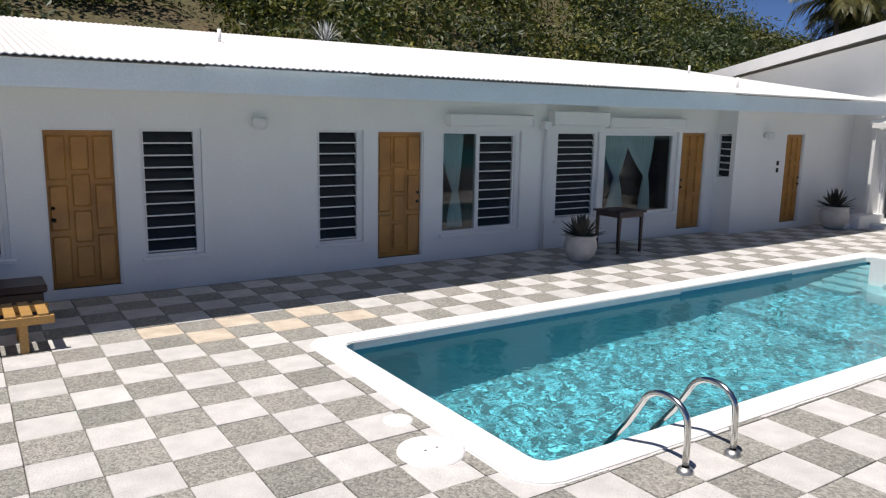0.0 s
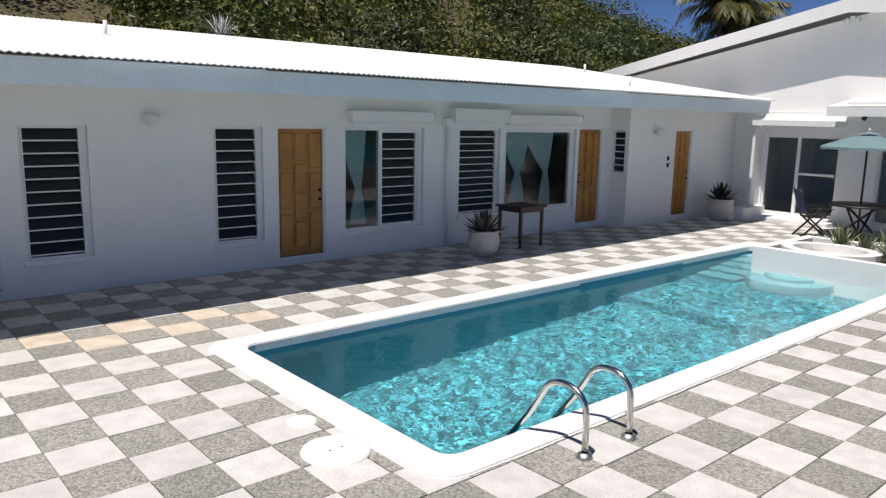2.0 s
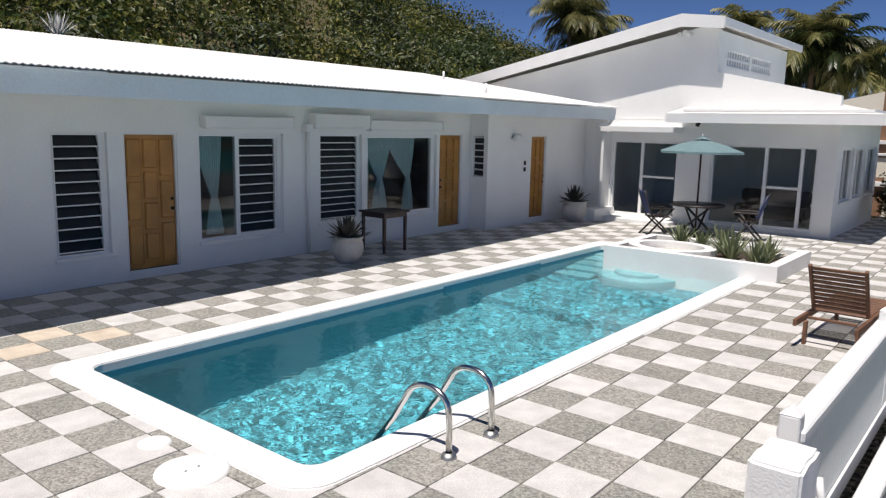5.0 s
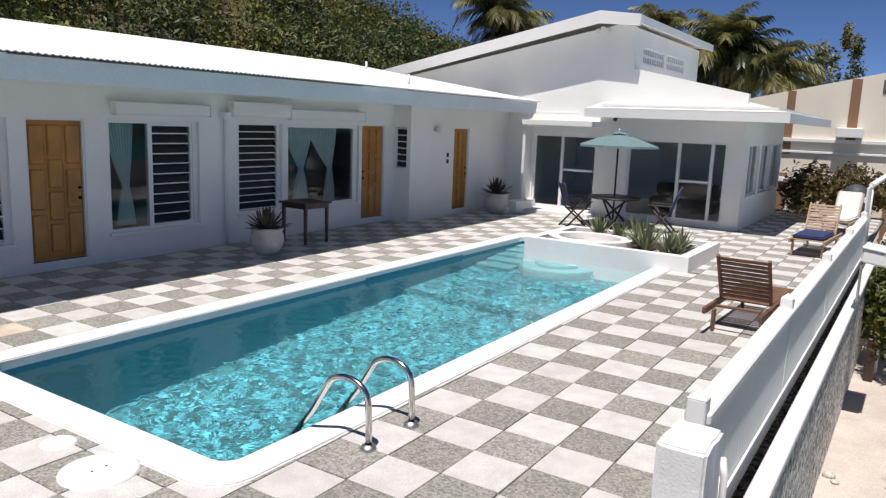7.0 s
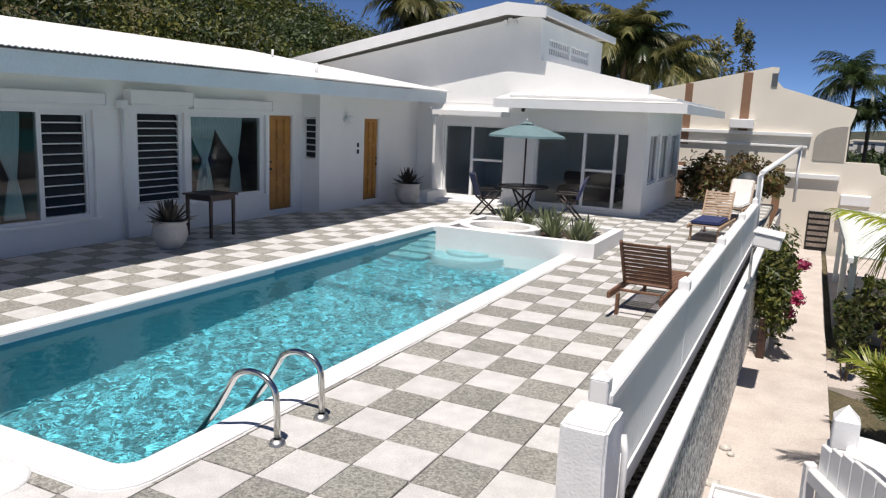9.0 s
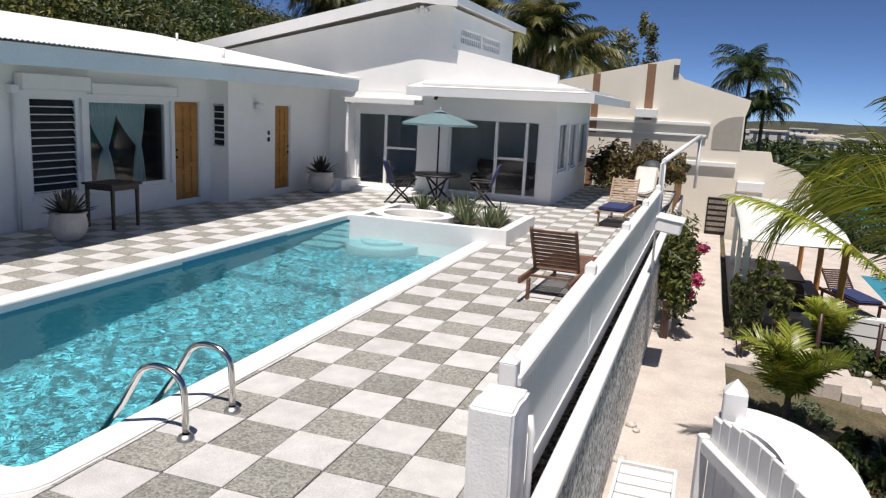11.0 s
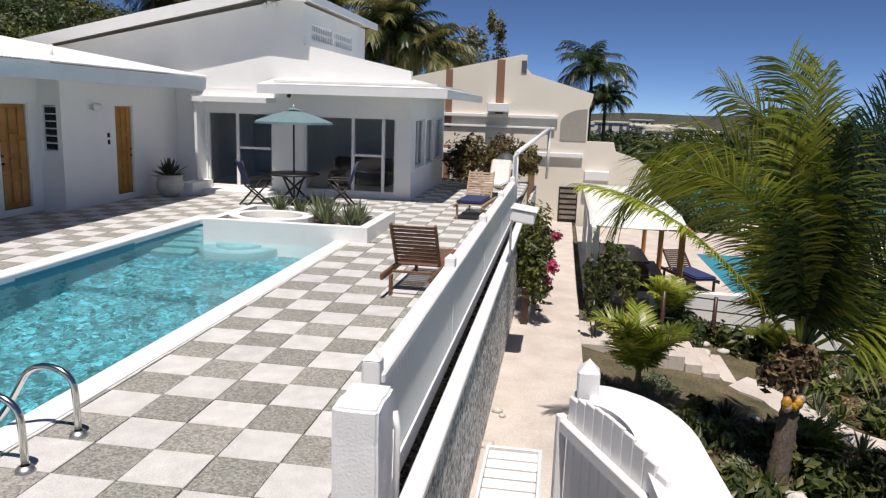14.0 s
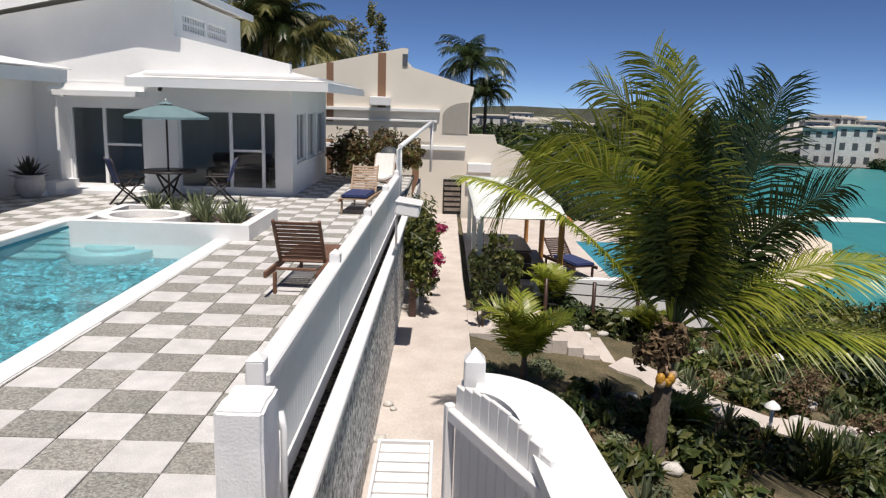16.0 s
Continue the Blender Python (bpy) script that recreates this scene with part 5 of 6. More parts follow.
garden_chair(11.85, 4.72, -48, M_BLUE, "dark folding chair with a navy back")
garden_chair(12.55, 2.95, 100, M_BLUE2, "dark folding chair draped with a blue towel")

# planter plants and rocks
for k, (x, y, L, c) in enumerate(((8.7, 2.02, 0.66, 28), (8.5, 1.55, 0.55, 24), (9.5, 2.45, 0.62, 24), (9.45, 1.6, 0.46, 20), (9.65, 3.3, 0.52, 22), (8.35, 1.40, 0.32, 16), (9.7, 2.9, 0.42, 18), (9.1, 1.5, 0.38, 18), (9.0, 2.2, 0.5, 22))):
    rosette("agave", "grey-green spiky agave in the planter", (x, y, 0.17), L, c, 20 + k, M_AGAVE, 0.028, 52)


def rock(at, s, seed, label="pale coral rock lying on the soil"):
    bm = bmesh.new()
    bmesh.ops.create_icosphere(bm, subdivisions=2, radius=1)
    for v in bm.verts:
        v.co *= 1 + 0.35 * noise.noise(v.co * 1.7 + Vector((seed, 0, 0)))
        v.co = Vector((v.co.x * s * 1.2, v.co.y * s, v.co.z * s * 0.65))
    for f in bm.faces:
        f.smooth = True
    o = mesh_object("rock", bm, M_ROCK)
    o.matrix_basis = pose(*at, 0, 0, seed * 37)
    return tagged(o, label, "rock", "rocks")


for k in range(9):
    r_ = random.Random(k + 50)
    rock((r_.uniform(8.25, 9.8), r_.uniform(1.4, 2.2), 0.18), r_.uniform(0.05, 0.11), k)
for k, (x, y) in enumerate(((5.15, -1.60), (5.3, -1.52), (4.2, -1.5))):
    rock((x, y, -1.73), 0.045 + 0.02 * (k % 3), k + 30, "small grey stone on the path")

# croton bushes, covered grill at the deck's end
cb = [((17.8 + 0.7 * k, 0.75 - 0.44 * k + 0.3 * (k % 2), 0.75 + 0.25 * (k % 2)), (0.72, 0.66, 0.72), 1100) for k in range(5)]
bush = tagged(leaf_cloud("croton_bush", cb, 0.075, M_CROTON, 5), "green and rust croton bush at the deck edge", "bush", kind="stuff")
gr = thing("covered_grill", "grill under a dark grey rounded cover", "grill", (18.2, -0.55, 0))
bm = bmesh.new()
lathe(bm, [(0.30, 0.0), (0.33, 0.5), (0.34, 0.75), (0.28, 0.95), (0.15, 1.07), (0.001, 1.10)], 24)
part("cover", bm, material("charcoal_cover", (0.06, 0.07, 0.08), 0.6), gr)

# ---- garden below the fence ----
fr = [(104, 48, 4, 3.6, -8, 0.5), (97, 78, -80, 3.95, 40, 0.95), (88, 87, -52, 3.9, 50, 0.9), (68, 88, 25, 3.6, 40, 1), (92, 92, 55, 3.6, 60, 0.95), (-85, 94, 88, 3.4, -65, 1),
      (-92, 66, 84, 3.4, -78, 1.15), (-94, 54, 28, 2.8, -60, 1), (-97, 37, -10, 2.8, 12, 1), (-104, 10, -16, 2.9, 0, 1), (-78, 74, 56, 3.2, -70, 1.1),
      (10, 86, 60, 3.0, 30, 1), (-25, 78, 48, 3.0, -20, 1), (40, 84, 50, 3.0, 0, 1), (-60, 66, 30, 2.9, -40, 1), (-120, 86, 90, 2.7, 50, 0.9), (-88, 80, 72, 3.2, -60, 1.1), (-70, 46, 10, 2.7, -20, 1)]
# Inner and right-hand fronds take the shade-dark leaflet copy.
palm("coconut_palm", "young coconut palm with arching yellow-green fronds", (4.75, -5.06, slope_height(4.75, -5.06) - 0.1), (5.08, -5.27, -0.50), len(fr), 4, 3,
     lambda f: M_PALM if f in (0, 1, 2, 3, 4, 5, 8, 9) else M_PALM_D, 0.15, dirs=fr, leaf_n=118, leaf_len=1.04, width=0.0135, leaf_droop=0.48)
hb = tagged(leaf_cloud("palm_husk", [((5.03, -5.25, -0.62), (0.30, 0.34, 0.36), 500), ((4.95, -5.0, -0.75), (0.30, 0.35, 0.28), 300)], 0.06, M_DEADLEAF, 37), "dry brown husk and fibre round the palm crown", "palm husk", kind="stuff")
co = thing("coconut_cluster", "orange coconuts and flower stalk under the palm crown", "coconuts", (4.92, -5.18, -1.06))
for k in range(7):
    bm = bmesh.new()
    bmesh.ops.create_icosphere(bm, subdivisions=2, radius=0.06)
    bmesh.ops.transform(bm, matrix=Matrix.Translation((-0.17 + 0.04 * (k % 3), 0.10 * math.cos(k * 2), 0.06 * math.sin(k * 3))) @ Matrix.Diagonal((1, 1, 1.25, 1)), verts=bm.verts[:])
    part("coconut", bm, M_COCO if k < 5 else M_TEAK_L, co)
part("stalk", tube(bmesh.new(), [(0.05, 0, 0.25), (-0.14, 0, 0.05)], 0.03, 6), M_TEAK_L, co)


def small_palm(x, y, h, L, seed, mat=None):
    z = slope_height(x, y)
    rr = random.Random(seed)
    d = [(137.5 * k + rr.uniform(-15, 15), rr.uniform(50, 84), rr.uniform(-15, 25), L * rr.uniform(0.85, 1.1), rr.uniform(-30, 30), 1) for k in range(15)]
    palm("small_palm", "small bushy palm on the garden slope", (x, y, z - 0.05), (x, y, z + h), 15, L, seed, mat or M_PALM, 0.07, 0.9, 0.9, 30, L * 0.42, d, 0.017, 0.25)


small_palm(6.6, -3.53, 0.55, 1.0, 5)
small_palm(11.0, -4.6, 0.5, 0.8, 7)
small_palm(5.72, -5.85, 0.1, 0.62, 8)
small_palm(10.9, -6.6, 0.2, 0.7, 9)

TRACK = [(8.7, -5.5), (8.3, -6.0), (7.9, -6.35), (7.5, -6.75), (7.15, -7.25), (6.85, -7.75), (6.85, -8.3), (7.05, -8.9), (7.4, -9.6)]
bm = bmesh.new()
prev = None
for k in range(len(TRACK) * 3 - 2):
    i, f = k // 3, (k % 3) / 3
    a = Vector((*TRACK[i], 0))
    b = Vector((*TRACK[min(i + 1, len(TRACK) - 1)], 0))
    p = a.lerp(b, f)
    d = ((b - a).normalized() if i < len(TRACK) - 1 else Vector((-0.8, -0.6, 0)))
    s_ = Vector((-d.y, d.x, 0)) * (0.34 + 0.05 * math.sin(k * 1.7))
    z = slope_height(p.x, p.y) + 0.07
    row = [bm.verts.new((p.x - s_.x, p.y - s_.y, z)), bm.verts.new((p.x + s_.x, p.y + s_.y, z))]
    if prev:
        bm.faces.new((prev[0], row[0], row[1], prev[1]))
    prev = row
r = bmesh.ops.extrude_face_region(bm, geom=bm.faces[:])
bmesh.ops.translate(bm, verts=[v for v in r["geom"] if isinstance(v, bmesh.types.BMVert)], vec=(0, 0, -0.15))
bmesh.ops.recalc_face_normals(bm, faces=bm.faces[:])
structure("path_garden", bm, M_PATH, "pale winding concrete garden path", "path")
rng = np.random.default_rng(5)
shrubs_a, shrubs_b = [], []
for k in range(140):
    x, y = rng.uniform(0.5, 26), -4.2 - 17 * rng.random() ** 1.3
    if (x > 12.6 and y > -9.5) or (6.9 < x < 10.8 and y > -6.6):
        continue
    if min(math.hypot(x - a, y - b) for a, b in TRACK) < 0.75:
        continue
    s = rng.uniform(0.22, 0.6) * (1 + max(0, -y - 8) * 0.05)
    z = slope_height(x, y) + s * 0.4
    (shrubs_a if rng.random() < 0.6 else shrubs_b).append(((x, y, z), (s * 1.2, s * 1.2, s), 420))
tagged(leaf_cloud("slope_shrubs", shrubs_a, 0.075, M_BUSH, 21), "light green shrubs on the garden slope", "shrubs", kind="stuff")
tagged(leaf_cloud("slope_shrubs_dark", shrubs_b, 0.08, M_BUSH_D, 22), "dark green shrubs on the garden slope", "shrubs", kind="stuff")
for k in range(26):
    x, y = rng.uniform(3.0, 14), -4.0 - 6 * rng.random()
    if (x > 12 and y > -9) or (6.9 < x < 10.8 and y > -6.6):
        continue
    rosette("agave", "green spiky agave on the garden slope", (x, y, slope_height(x, y)), rng.uniform(0.3, 0.55), 18, 100 + k, M_AGAVE if k % 2 else M_BUSH_D, 0.03, 60)
for k in range(24):
    x, y = rng.uniform(4.5, 12), -5.2 - 4.5 * rng.random()
    rock((x, y, slope_height(x, y) + 0.04), rng.uniform(0.08, 0.2), 60 + k, "pale rock on the garden slope")
# strap-leaved clumps, broad-leaved shrubs and litter of the planted bed
rp = random.Random(71)
for k in range(58):
    x, y = rp.uniform(4.3, 10.5), -4.3 - 6.2 * rp.random()
    if min(math.hypot(x - a, y - b) for a, b in TRACK) < 0.55 or (6.9 < x < 10.8 and y > -6.5):
        continue
    kind_, mt = rp.choice((("crinum", M_BROAD), ("yucca", M_BUSH_D), ("bromeliad", M_AGAVE), ("crinum", M_BUSH)))
    rosette(kind_, "green strap-leaved clump in the garden bed", (x, y, slope_height(x, y) - 0.02), rp.uniform(0.35, 0.72), rp.randint(18, 30), 300 + k, mt, rp.uniform(0.022, 0.045), rp.uniform(48, 80))
low, tall, dead = [], [], []
for k in range(120):
    x, y = rp.uniform(3.6, 11.5), -4.0 - 7.2 * rp.random()
    if min(math.hypot(x - a, y - b) for a, b in TRACK) < 0.6 or (6.9 < x < 10.8 and y > -6.5):
        continue
    q = rp.uniform(0.2, 0.42)
    low.append(((x, y, slope_height(x, y) + q * 0.5), (q * 1.2, q * 1.2, q), 150))
for k in range(34):
    x, y = rp.uniform(10.5, 19), rp.uniform(-16.5, -8.4)
    q = rp.uniform(0.7, 1.25)
    tall.append(((x, y, slope_height(x, y) + q * 0.8), (q * 1.2, q * 1.2, q * 1.1), 620))
for k in range(160):
    x, y = rp.uniform(1.6, 13), -3.6 - 8 * rp.random()
    if min(math.hypot(x - a, y - b) for a, b in TRACK) < 0.45 or (6.9 < x < 10.8 and y > -6.5):
        continue
    dead.append(((x, y, slope_height(x, y) + 0.02), (0.4, 0.4, 0.08), 150))
for x, y, z in ((7.6, -8.3, 0.35), (8.3, -8.9, 0.45), (7.0, -9.4, 0.3), (9.4, -8.3, 0.3), (9.0, -9.4, 0.3)):
    dead.append(((x, y, slope_height(x, y) + z), (0.5, 0.5, 0.4), 420))
tagged(leaf_cloud("bed_shrubs", low, 0.10, M_BROAD, 72), "low broad-leaved shrubs in the garden bed", "shrubs", kind="stuff")
tagged(leaf_cloud("slope_thicket", tall, 0.11, M_BUSH, 73), "tall mixed thicket above the beach", "thicket", kind="stuff")
tagged(leaf_cloud("leaf_litter", dead, 0.045, M_DEADLEAF, 74), "brown dead leaves and palm litter on the soil", "leaf litter", kind="stuff")


def leggy_shrub(x, y, h, seed):
    """Bare pale stems that carry small tufts of leaves."""
    rr = random.Random(seed)
    o = thing("leggy_shrub", "thin upright shrub with bare stems beside the path", "shrub", (x, y, -1.82), group="path shrubs")
    tufts = []
    for k in range(4):
        a = rr.uniform(0, 6.28)
        tip = Vector((0.22 * math.cos(a), 0.18 * math.sin(a), h * rr.uniform(0.7, 1.0)))
        part("stem", tube(bmesh.new(), [(0.03 * math.cos(a), 0.03 * math.sin(a), 0), tip * 0.5 + Vector((0.02, 0.02, 0)), tip], 0.018, 5, 0.5), M_TRUNK, o)
        for u in (0.55, 0.8, 1.0):
            tufts.append((tuple(tip * u), (0.11, 0.11, 0.14), 26))
    lf = leaf_cloud("leaves", tufts, 0.06, M_BUSH if seed % 2 else M_BROAD, seed)
    lf.parent = o


for k, (x, y) in enumerate(((9.3, -3.0), (9.9, -3.15), (10.4, -2.95), (10.9, -3.3), (11.5, -3.0), (10.2, -3.6), (11.2, -3.75), (12.1, -3.2))):
    leggy_shrub(x, y, 1.15 + 0.12 * (k % 4), 400 + k)
big = []
for k in range(46):
    x = rng.uniform(24, 70)
    y = -3.5 - (x - 20) * rng.uniform(0.02, 0.42)
    s = rng.uniform(1.0, 2.2)
    big.append(((x, y, max(slope_height(x, y), -8) + s * 0.8 + max(0, (x - 30) * 0.02)), (s * 1.3, s * 1.3, s), 700))
for k in range(40):
    x, y = rng.uniform(9, 22), rng.uniform(-18, -9.3)
    s = rng.uniform(0.5, 1.0)
    big.append(((x, y, slope_height(x, y) + s * 0.5), (s * 1.2, s * 1.2, s), 500))
tagged(leaf_cloud("coastal_trees", big, 0.13, M_BUSH_D, 27), "dark green coastal trees below the houses", "trees", kind="stuff")
# dry grass tufts
tuft = []
for k in range(110):
    x, y = rng.uniform(2, 12), -2.98 - 2.0 * rng.random() ** 1.6
    if not (6.9 < x < 10.8 and y < -4.2):
        tuft.append(((x, y, slope_height(x, y) + 0.03), (0.3, 0.22, 0.09), 190))
tagged(leaf_cloud("grass_tufts", tuft, 0.04, M_AGAVE, 25), "dry olive grass tufts beside the path", "grass", kind="stuff")

# bougainvillea by the retaining wall and planting on the far side of the path
bg = [((9.9 + 0.6 * k, -1.85 + 0.12 * (k % 3), -0.75 + 0.3 * (k % 2)), (0.55, 0.42, 0.85), 900) for k in range(6)]
tagged(leaf_cloud("bougainvillea", bg, 0.06, M_BUSH, 31), "bougainvillea bush with pink bracts by the wall", "bush", kind="stuff")
bg = [((9.6, -2.15, -0.55), (0.16, 0.16, 0.18), 130), ((10.9, -2.2, -0.15), (0.15, 0.15, 0.15), 110), ((9.75, -2.05, -0.85), (0.1, 0.1, 0.12), 70)]
tagged(leaf_cloud("pink_flowers", bg, 0.045, M_PINK, 32), "pink bougainvillea flowers", "flowers", kind="stuff")
pp = thing("stone_post", "dark weathered post at the path edge", "post", (9.75, -1.66, -1.75))
part("shaft", soft_box(-0.07, 0.07, -0.07, 0.07, 0, 0.75, 0.01), M_DARKWOOD, pp)
part("shaft", soft_box(0.5, 0.62, -0.10, 0.02, 0, 0.45, 0.01), M_WALL, pp)

# terrace steps, retaining wall, neighbour's terrace with pool
for k in range(6):
    structure("step_garden", soft_box(8.95 - 0.06 * k, 10.3, -4.62 - k * 0.30, -4.32 - k * 0.30, -3.1, -1.90 - k * 0.115, 0.015), M_PATH, "pale concrete garden step", "step")
structure("floor_step_landing", soft_box(8.9, 10.6, -4.32, -2.75, -2.6, -1.79, 0.012), M_PATH, "pale concrete landing at the head of the garden steps", "landing")
structure("floor_terrace", shade_bm((12.8, 23.4, -9.0, -2.9, -3.6, -1.80)), M_PATH, "pale paved terrace of the neighbouring house", "terrace")
structure("wall_terrace", soft_box(12.6, 12.8, -9.0, -4.4, -3.6, -1.55, 0.02), M_WALL, "low white terrace parapet", "wall")
tp = structure("terrace_pool", shade_bm((14.0, 19.0, -8.6, -6.5, -1.85, -1.795)), material("terrace_pool_water", (0.06, 0.33, 0.40), 0.08, tint=0.1, scale=3, fine=12, bump=0.2), "small turquoise pool on the neighbouring terrace", "pool")
pg = thing("pergola", "pergola with a pale canvas roof and orange posts", "pergola")
bm = bmesh.new()
rows = []
for i in range(9):
    x = 11.0 + i * 1.0
    rows.append([bm.verts.new((x, -2.95 - 0.25 * j - 0.0, 0.12 - 0.05 * math.sin(math.pi * i) - 0.04 * math.sin(j * math.pi / 8) - (0.14 if i == 0 else 0))) for j in range(9)])
for a, b in zip(rows, rows[1:]):
    for j in range(8):
        bm.faces.new((a[j], a[j + 1], b[j + 1], b[j])).smooth = True
r = bmesh.ops.extrude_face_region(bm, geom=bm.faces[:])
bmesh.ops.translate(bm, verts=[v for v in r["geom"] if isinstance(v, bmesh.types.BMVert)], vec=(0, 0, -0.02))
bmesh.ops.translate(bm, verts=bm.verts[:], vec=(0.3, 0.08, 0.09))
part("canvas_roof", bm, M_CANVAS, pg, "pale canvas roof")
for x in (11.8, 15.0, 18.6):
    for y, m in ((-3.05, M_CANVAS), (-4.85, M_ORANGE)):
        part("post", soft_box(x - 0.06, x + 0.06, y - 0.06, y + 0.06, -2.2 if x < 12 else -1.8, 0.07, 0.008), m, pg)
part("beam", soft_box(11.0, 19.0, -3.0, -2.9, -0.05, 0.06, 0.008), M_TRIM, pg)
part("beam", soft_box(11.0, 19.0, -4.95, -4.85, -0.05, 0.06, 0.008), M_ORANGE, pg)
pt = thing("picnic_table", "dark timber table and benches under the pergola", "table", (14.2, -4.0, -1.8))
part("tabletop", soft_box(-0.9, 0.9, -0.4, 0.4, 0.70, 0.75, 0.01), M_DARKWOOD, pt)
for s in (-1, 1):
    part("bench", soft_box(-0.9, 0.9, s * 0.62 - 0.13, s * 0.62 + 0.13, 0.40, 0.44, 0.008), M_DARKWOOD, pt)
    part("leg", soft_box(s * 0.7 - 0.05, s * 0.7 + 0.05, -0.6, 0.6, 0.0, 0.39, 0.008), M_DARKWOOD, pt)
    part("leg", soft_box(s * 0.7 - 0.05, s * 0.7 + 0.05, -0.1, 0.1, 0.391, 0.699, 0.008), M_DARKWOOD, pt)
lounger("sun_lounger", (14.6, -5.4, -1.8), 20, M_DARKWOOD, "dark lounger with a navy cushion on the terrace", M_BLUE, 40)
rail = thing("cable_rail", "dark cable railing along the terrace steps", "railing")
for k in range(3):
    part("cable", tube(bmesh.new(), [(10.6, -4.4, -1.15 - 0.25 * k), (12.4, -7.8, -1.75 - 0.25 * k)], 0.015, 5), M_DARKMETAL, rail)
for k in range(4):
    part("post", tube(bmesh.new(), [(10.6 + 0.6 * k, -4.4 - 1.13 * k, -2.9), (10.6 + 0.6 * k, -4.4 - 1.13 * k, -1.1 - 0.2 * k)], 0.045, 6), M_DARKWOOD, rail)
for x, y in ((6.5, -7.42), (9.6, -8.9)):
    gl = thing("garden_light", "small white garden path light", "garden light", (x, y, slope_height(x, y)), group="garden lights")
    part("post", tube(bmesh.new(), [(0, 0, 0), (0, 0, 0.5)], 0.03, 8), M_TRIM, gl)
    bm = bmesh.new()
    lathe(bm, [(0.12, 0.5), (0.10, 0.54), (0.03, 0.60), (0.001, 0.61)], 14)
    part("cap", bm, M_TRIM, gl)

# ---- gate, curved wall, plastic chaise ----
gp = thing("gate_post", "white square gate post with a pointed top", "gate post", (0.02, -2.42, -1.8))
part("shaft", soft_box(-0.065, 0.065, -0.065, 0.065, 0.0, 2.42, 0.008), M_TRIM, gp)
part("collar", soft_box(-0.075, 0.075, -0.075, 0.075, 2.42, 2.45, 0.006), M_TRIM, gp)
bm = soft_box(-0.065, 0.065, -0.065, 0.065, 2.45, 2.62, 0.008)
top = [bm.verts.new((u * 0.062, w * 0.062, 2.615)) for u, w in ((-1, -1), (1, -1), (1, 1), (-1, 1))]
c = bm.verts.new((0, 0, 2.69))
for q in range(4):
    bm.faces.new((top[q], top[(q + 1) % 4], c))
part("head", bm, M_TRIM, gp)
ctr = []
for k in range(10):
    t = radians(90 * k / 9)
    ctr.append(Vector((-0.66 + 0.64 * math.cos(t), -2.44 - 0.38 * math.sin(t), 0)))
ctr += [Vector((-0.95, -2.84, 0)), Vector((-1.5, -2.88, 0)), Vector((-2.6, -2.90, 0)), Vector((-3.4, -2.90, 0))]
cw = thing("curved_wall", "white curved masonry wall with a rounded cap", "wall")
for nm, half, z0, z1 in (("body", 0.10, -2.4, 0.60), ("cap", 0.17, 0.60, 0.68)):
    bm = bmesh.new()
    prev = None
    for i, p in enumerate(ctr):
        d = (ctr[min(i + 1, len(ctr) - 1)] - ctr[max(i - 1, 0)]).normalized()
        s = Vector((-d.y, d.x, 0)) * half
        row = [bm.verts.new(q) for q in ((p.x - s.x, p.y - s.y, z0), (p.x - s.x, p.y - s.y, z1), (p.x + s.x, p.y + s.y, z1), (p.x + s.x, p.y + s.y, z0))]
        if prev:
            for q in range(4):
                bm.faces.new((prev[q], prev[(q + 1) % 4], row[(q + 1) % 4], row[q]))
        else:
            bm.faces.new(row)
        prev = row
    bm.faces.new(prev[::-1])
    bmesh.ops.recalc_face_normals(bm, faces=bm.faces[:])
    part(nm, bm, M_COPING, cw)
gt = thing("garden_gate", "white picket gate leaf with an arched top, standing open", "gate")
A, B = Vector((-0.20, -2.28, 0)), Vector((-1.22, -2.76, 0))
ang = math.degrees(math.atan2(B.y - A.y, B.x - A.x))
Lg = (B - A).length
g0 = pose(A.x, A.y, 0, 0, 0, ang)
part("top_rail", soft_box(0, Lg, -0.025, 0.025, 0.50, 0.58, 0.008, g0), M_TRIM, gt)
part("bottom_rail", soft_box(0, Lg, -0.025, 0.025, -0.35, -0.27, 0.008, g0), M_TRIM, gt)
part("stile", soft_box(-0.05, -0.001, -0.03, 0.03, -0.5, 0.60, 0.008, g0), M_TRIM, gt)
n = 11
for k in range(n):
    u = (k + 0.5) / n * Lg
    h = 0.62 + 0.17 * math.sin(math.pi * min(1.0, 0.18 + 0.8 * k / n)) ** 0.8
    bm = soft_box(u - 0.049, u + 0.049, 0.026, 0.05, -0.45, h, 0.006, g0)
    part("picket", bm, M_TRIM, gt)
ch = thing("plastic_chaise", "white plastic slatted chaise on the path", "chaise", (2.75, -1.85, -1.75))
for s in (-1, 1):
    part("side_rail", soft_box(-0.8, 0.78, s * 0.30 - 0.02, s * 0.30 + 0.02, 0.26, 0.33, 0.01), M_TRIM, ch)
    for x in (-0.65, 0.6):
        part("leg", soft_box(x - 0.025, x + 0.025, s * 0.30 - 0.02, s * 0.30 + 0.02, 0, 0.259, 0.006), M_TRIM, ch)
part("end_rail", soft_box(0.781, 0.82, -0.32, 0.32, 0.26, 0.33, 0.01), M_TRIM, ch)
for k in range(7):
    part("slat", soft_box(-0.78 + k * 0.22, -0.60 + k * 0.22, -0.275, 0.275, 0.29, 0.315, 0.006), M_TRIM, ch)

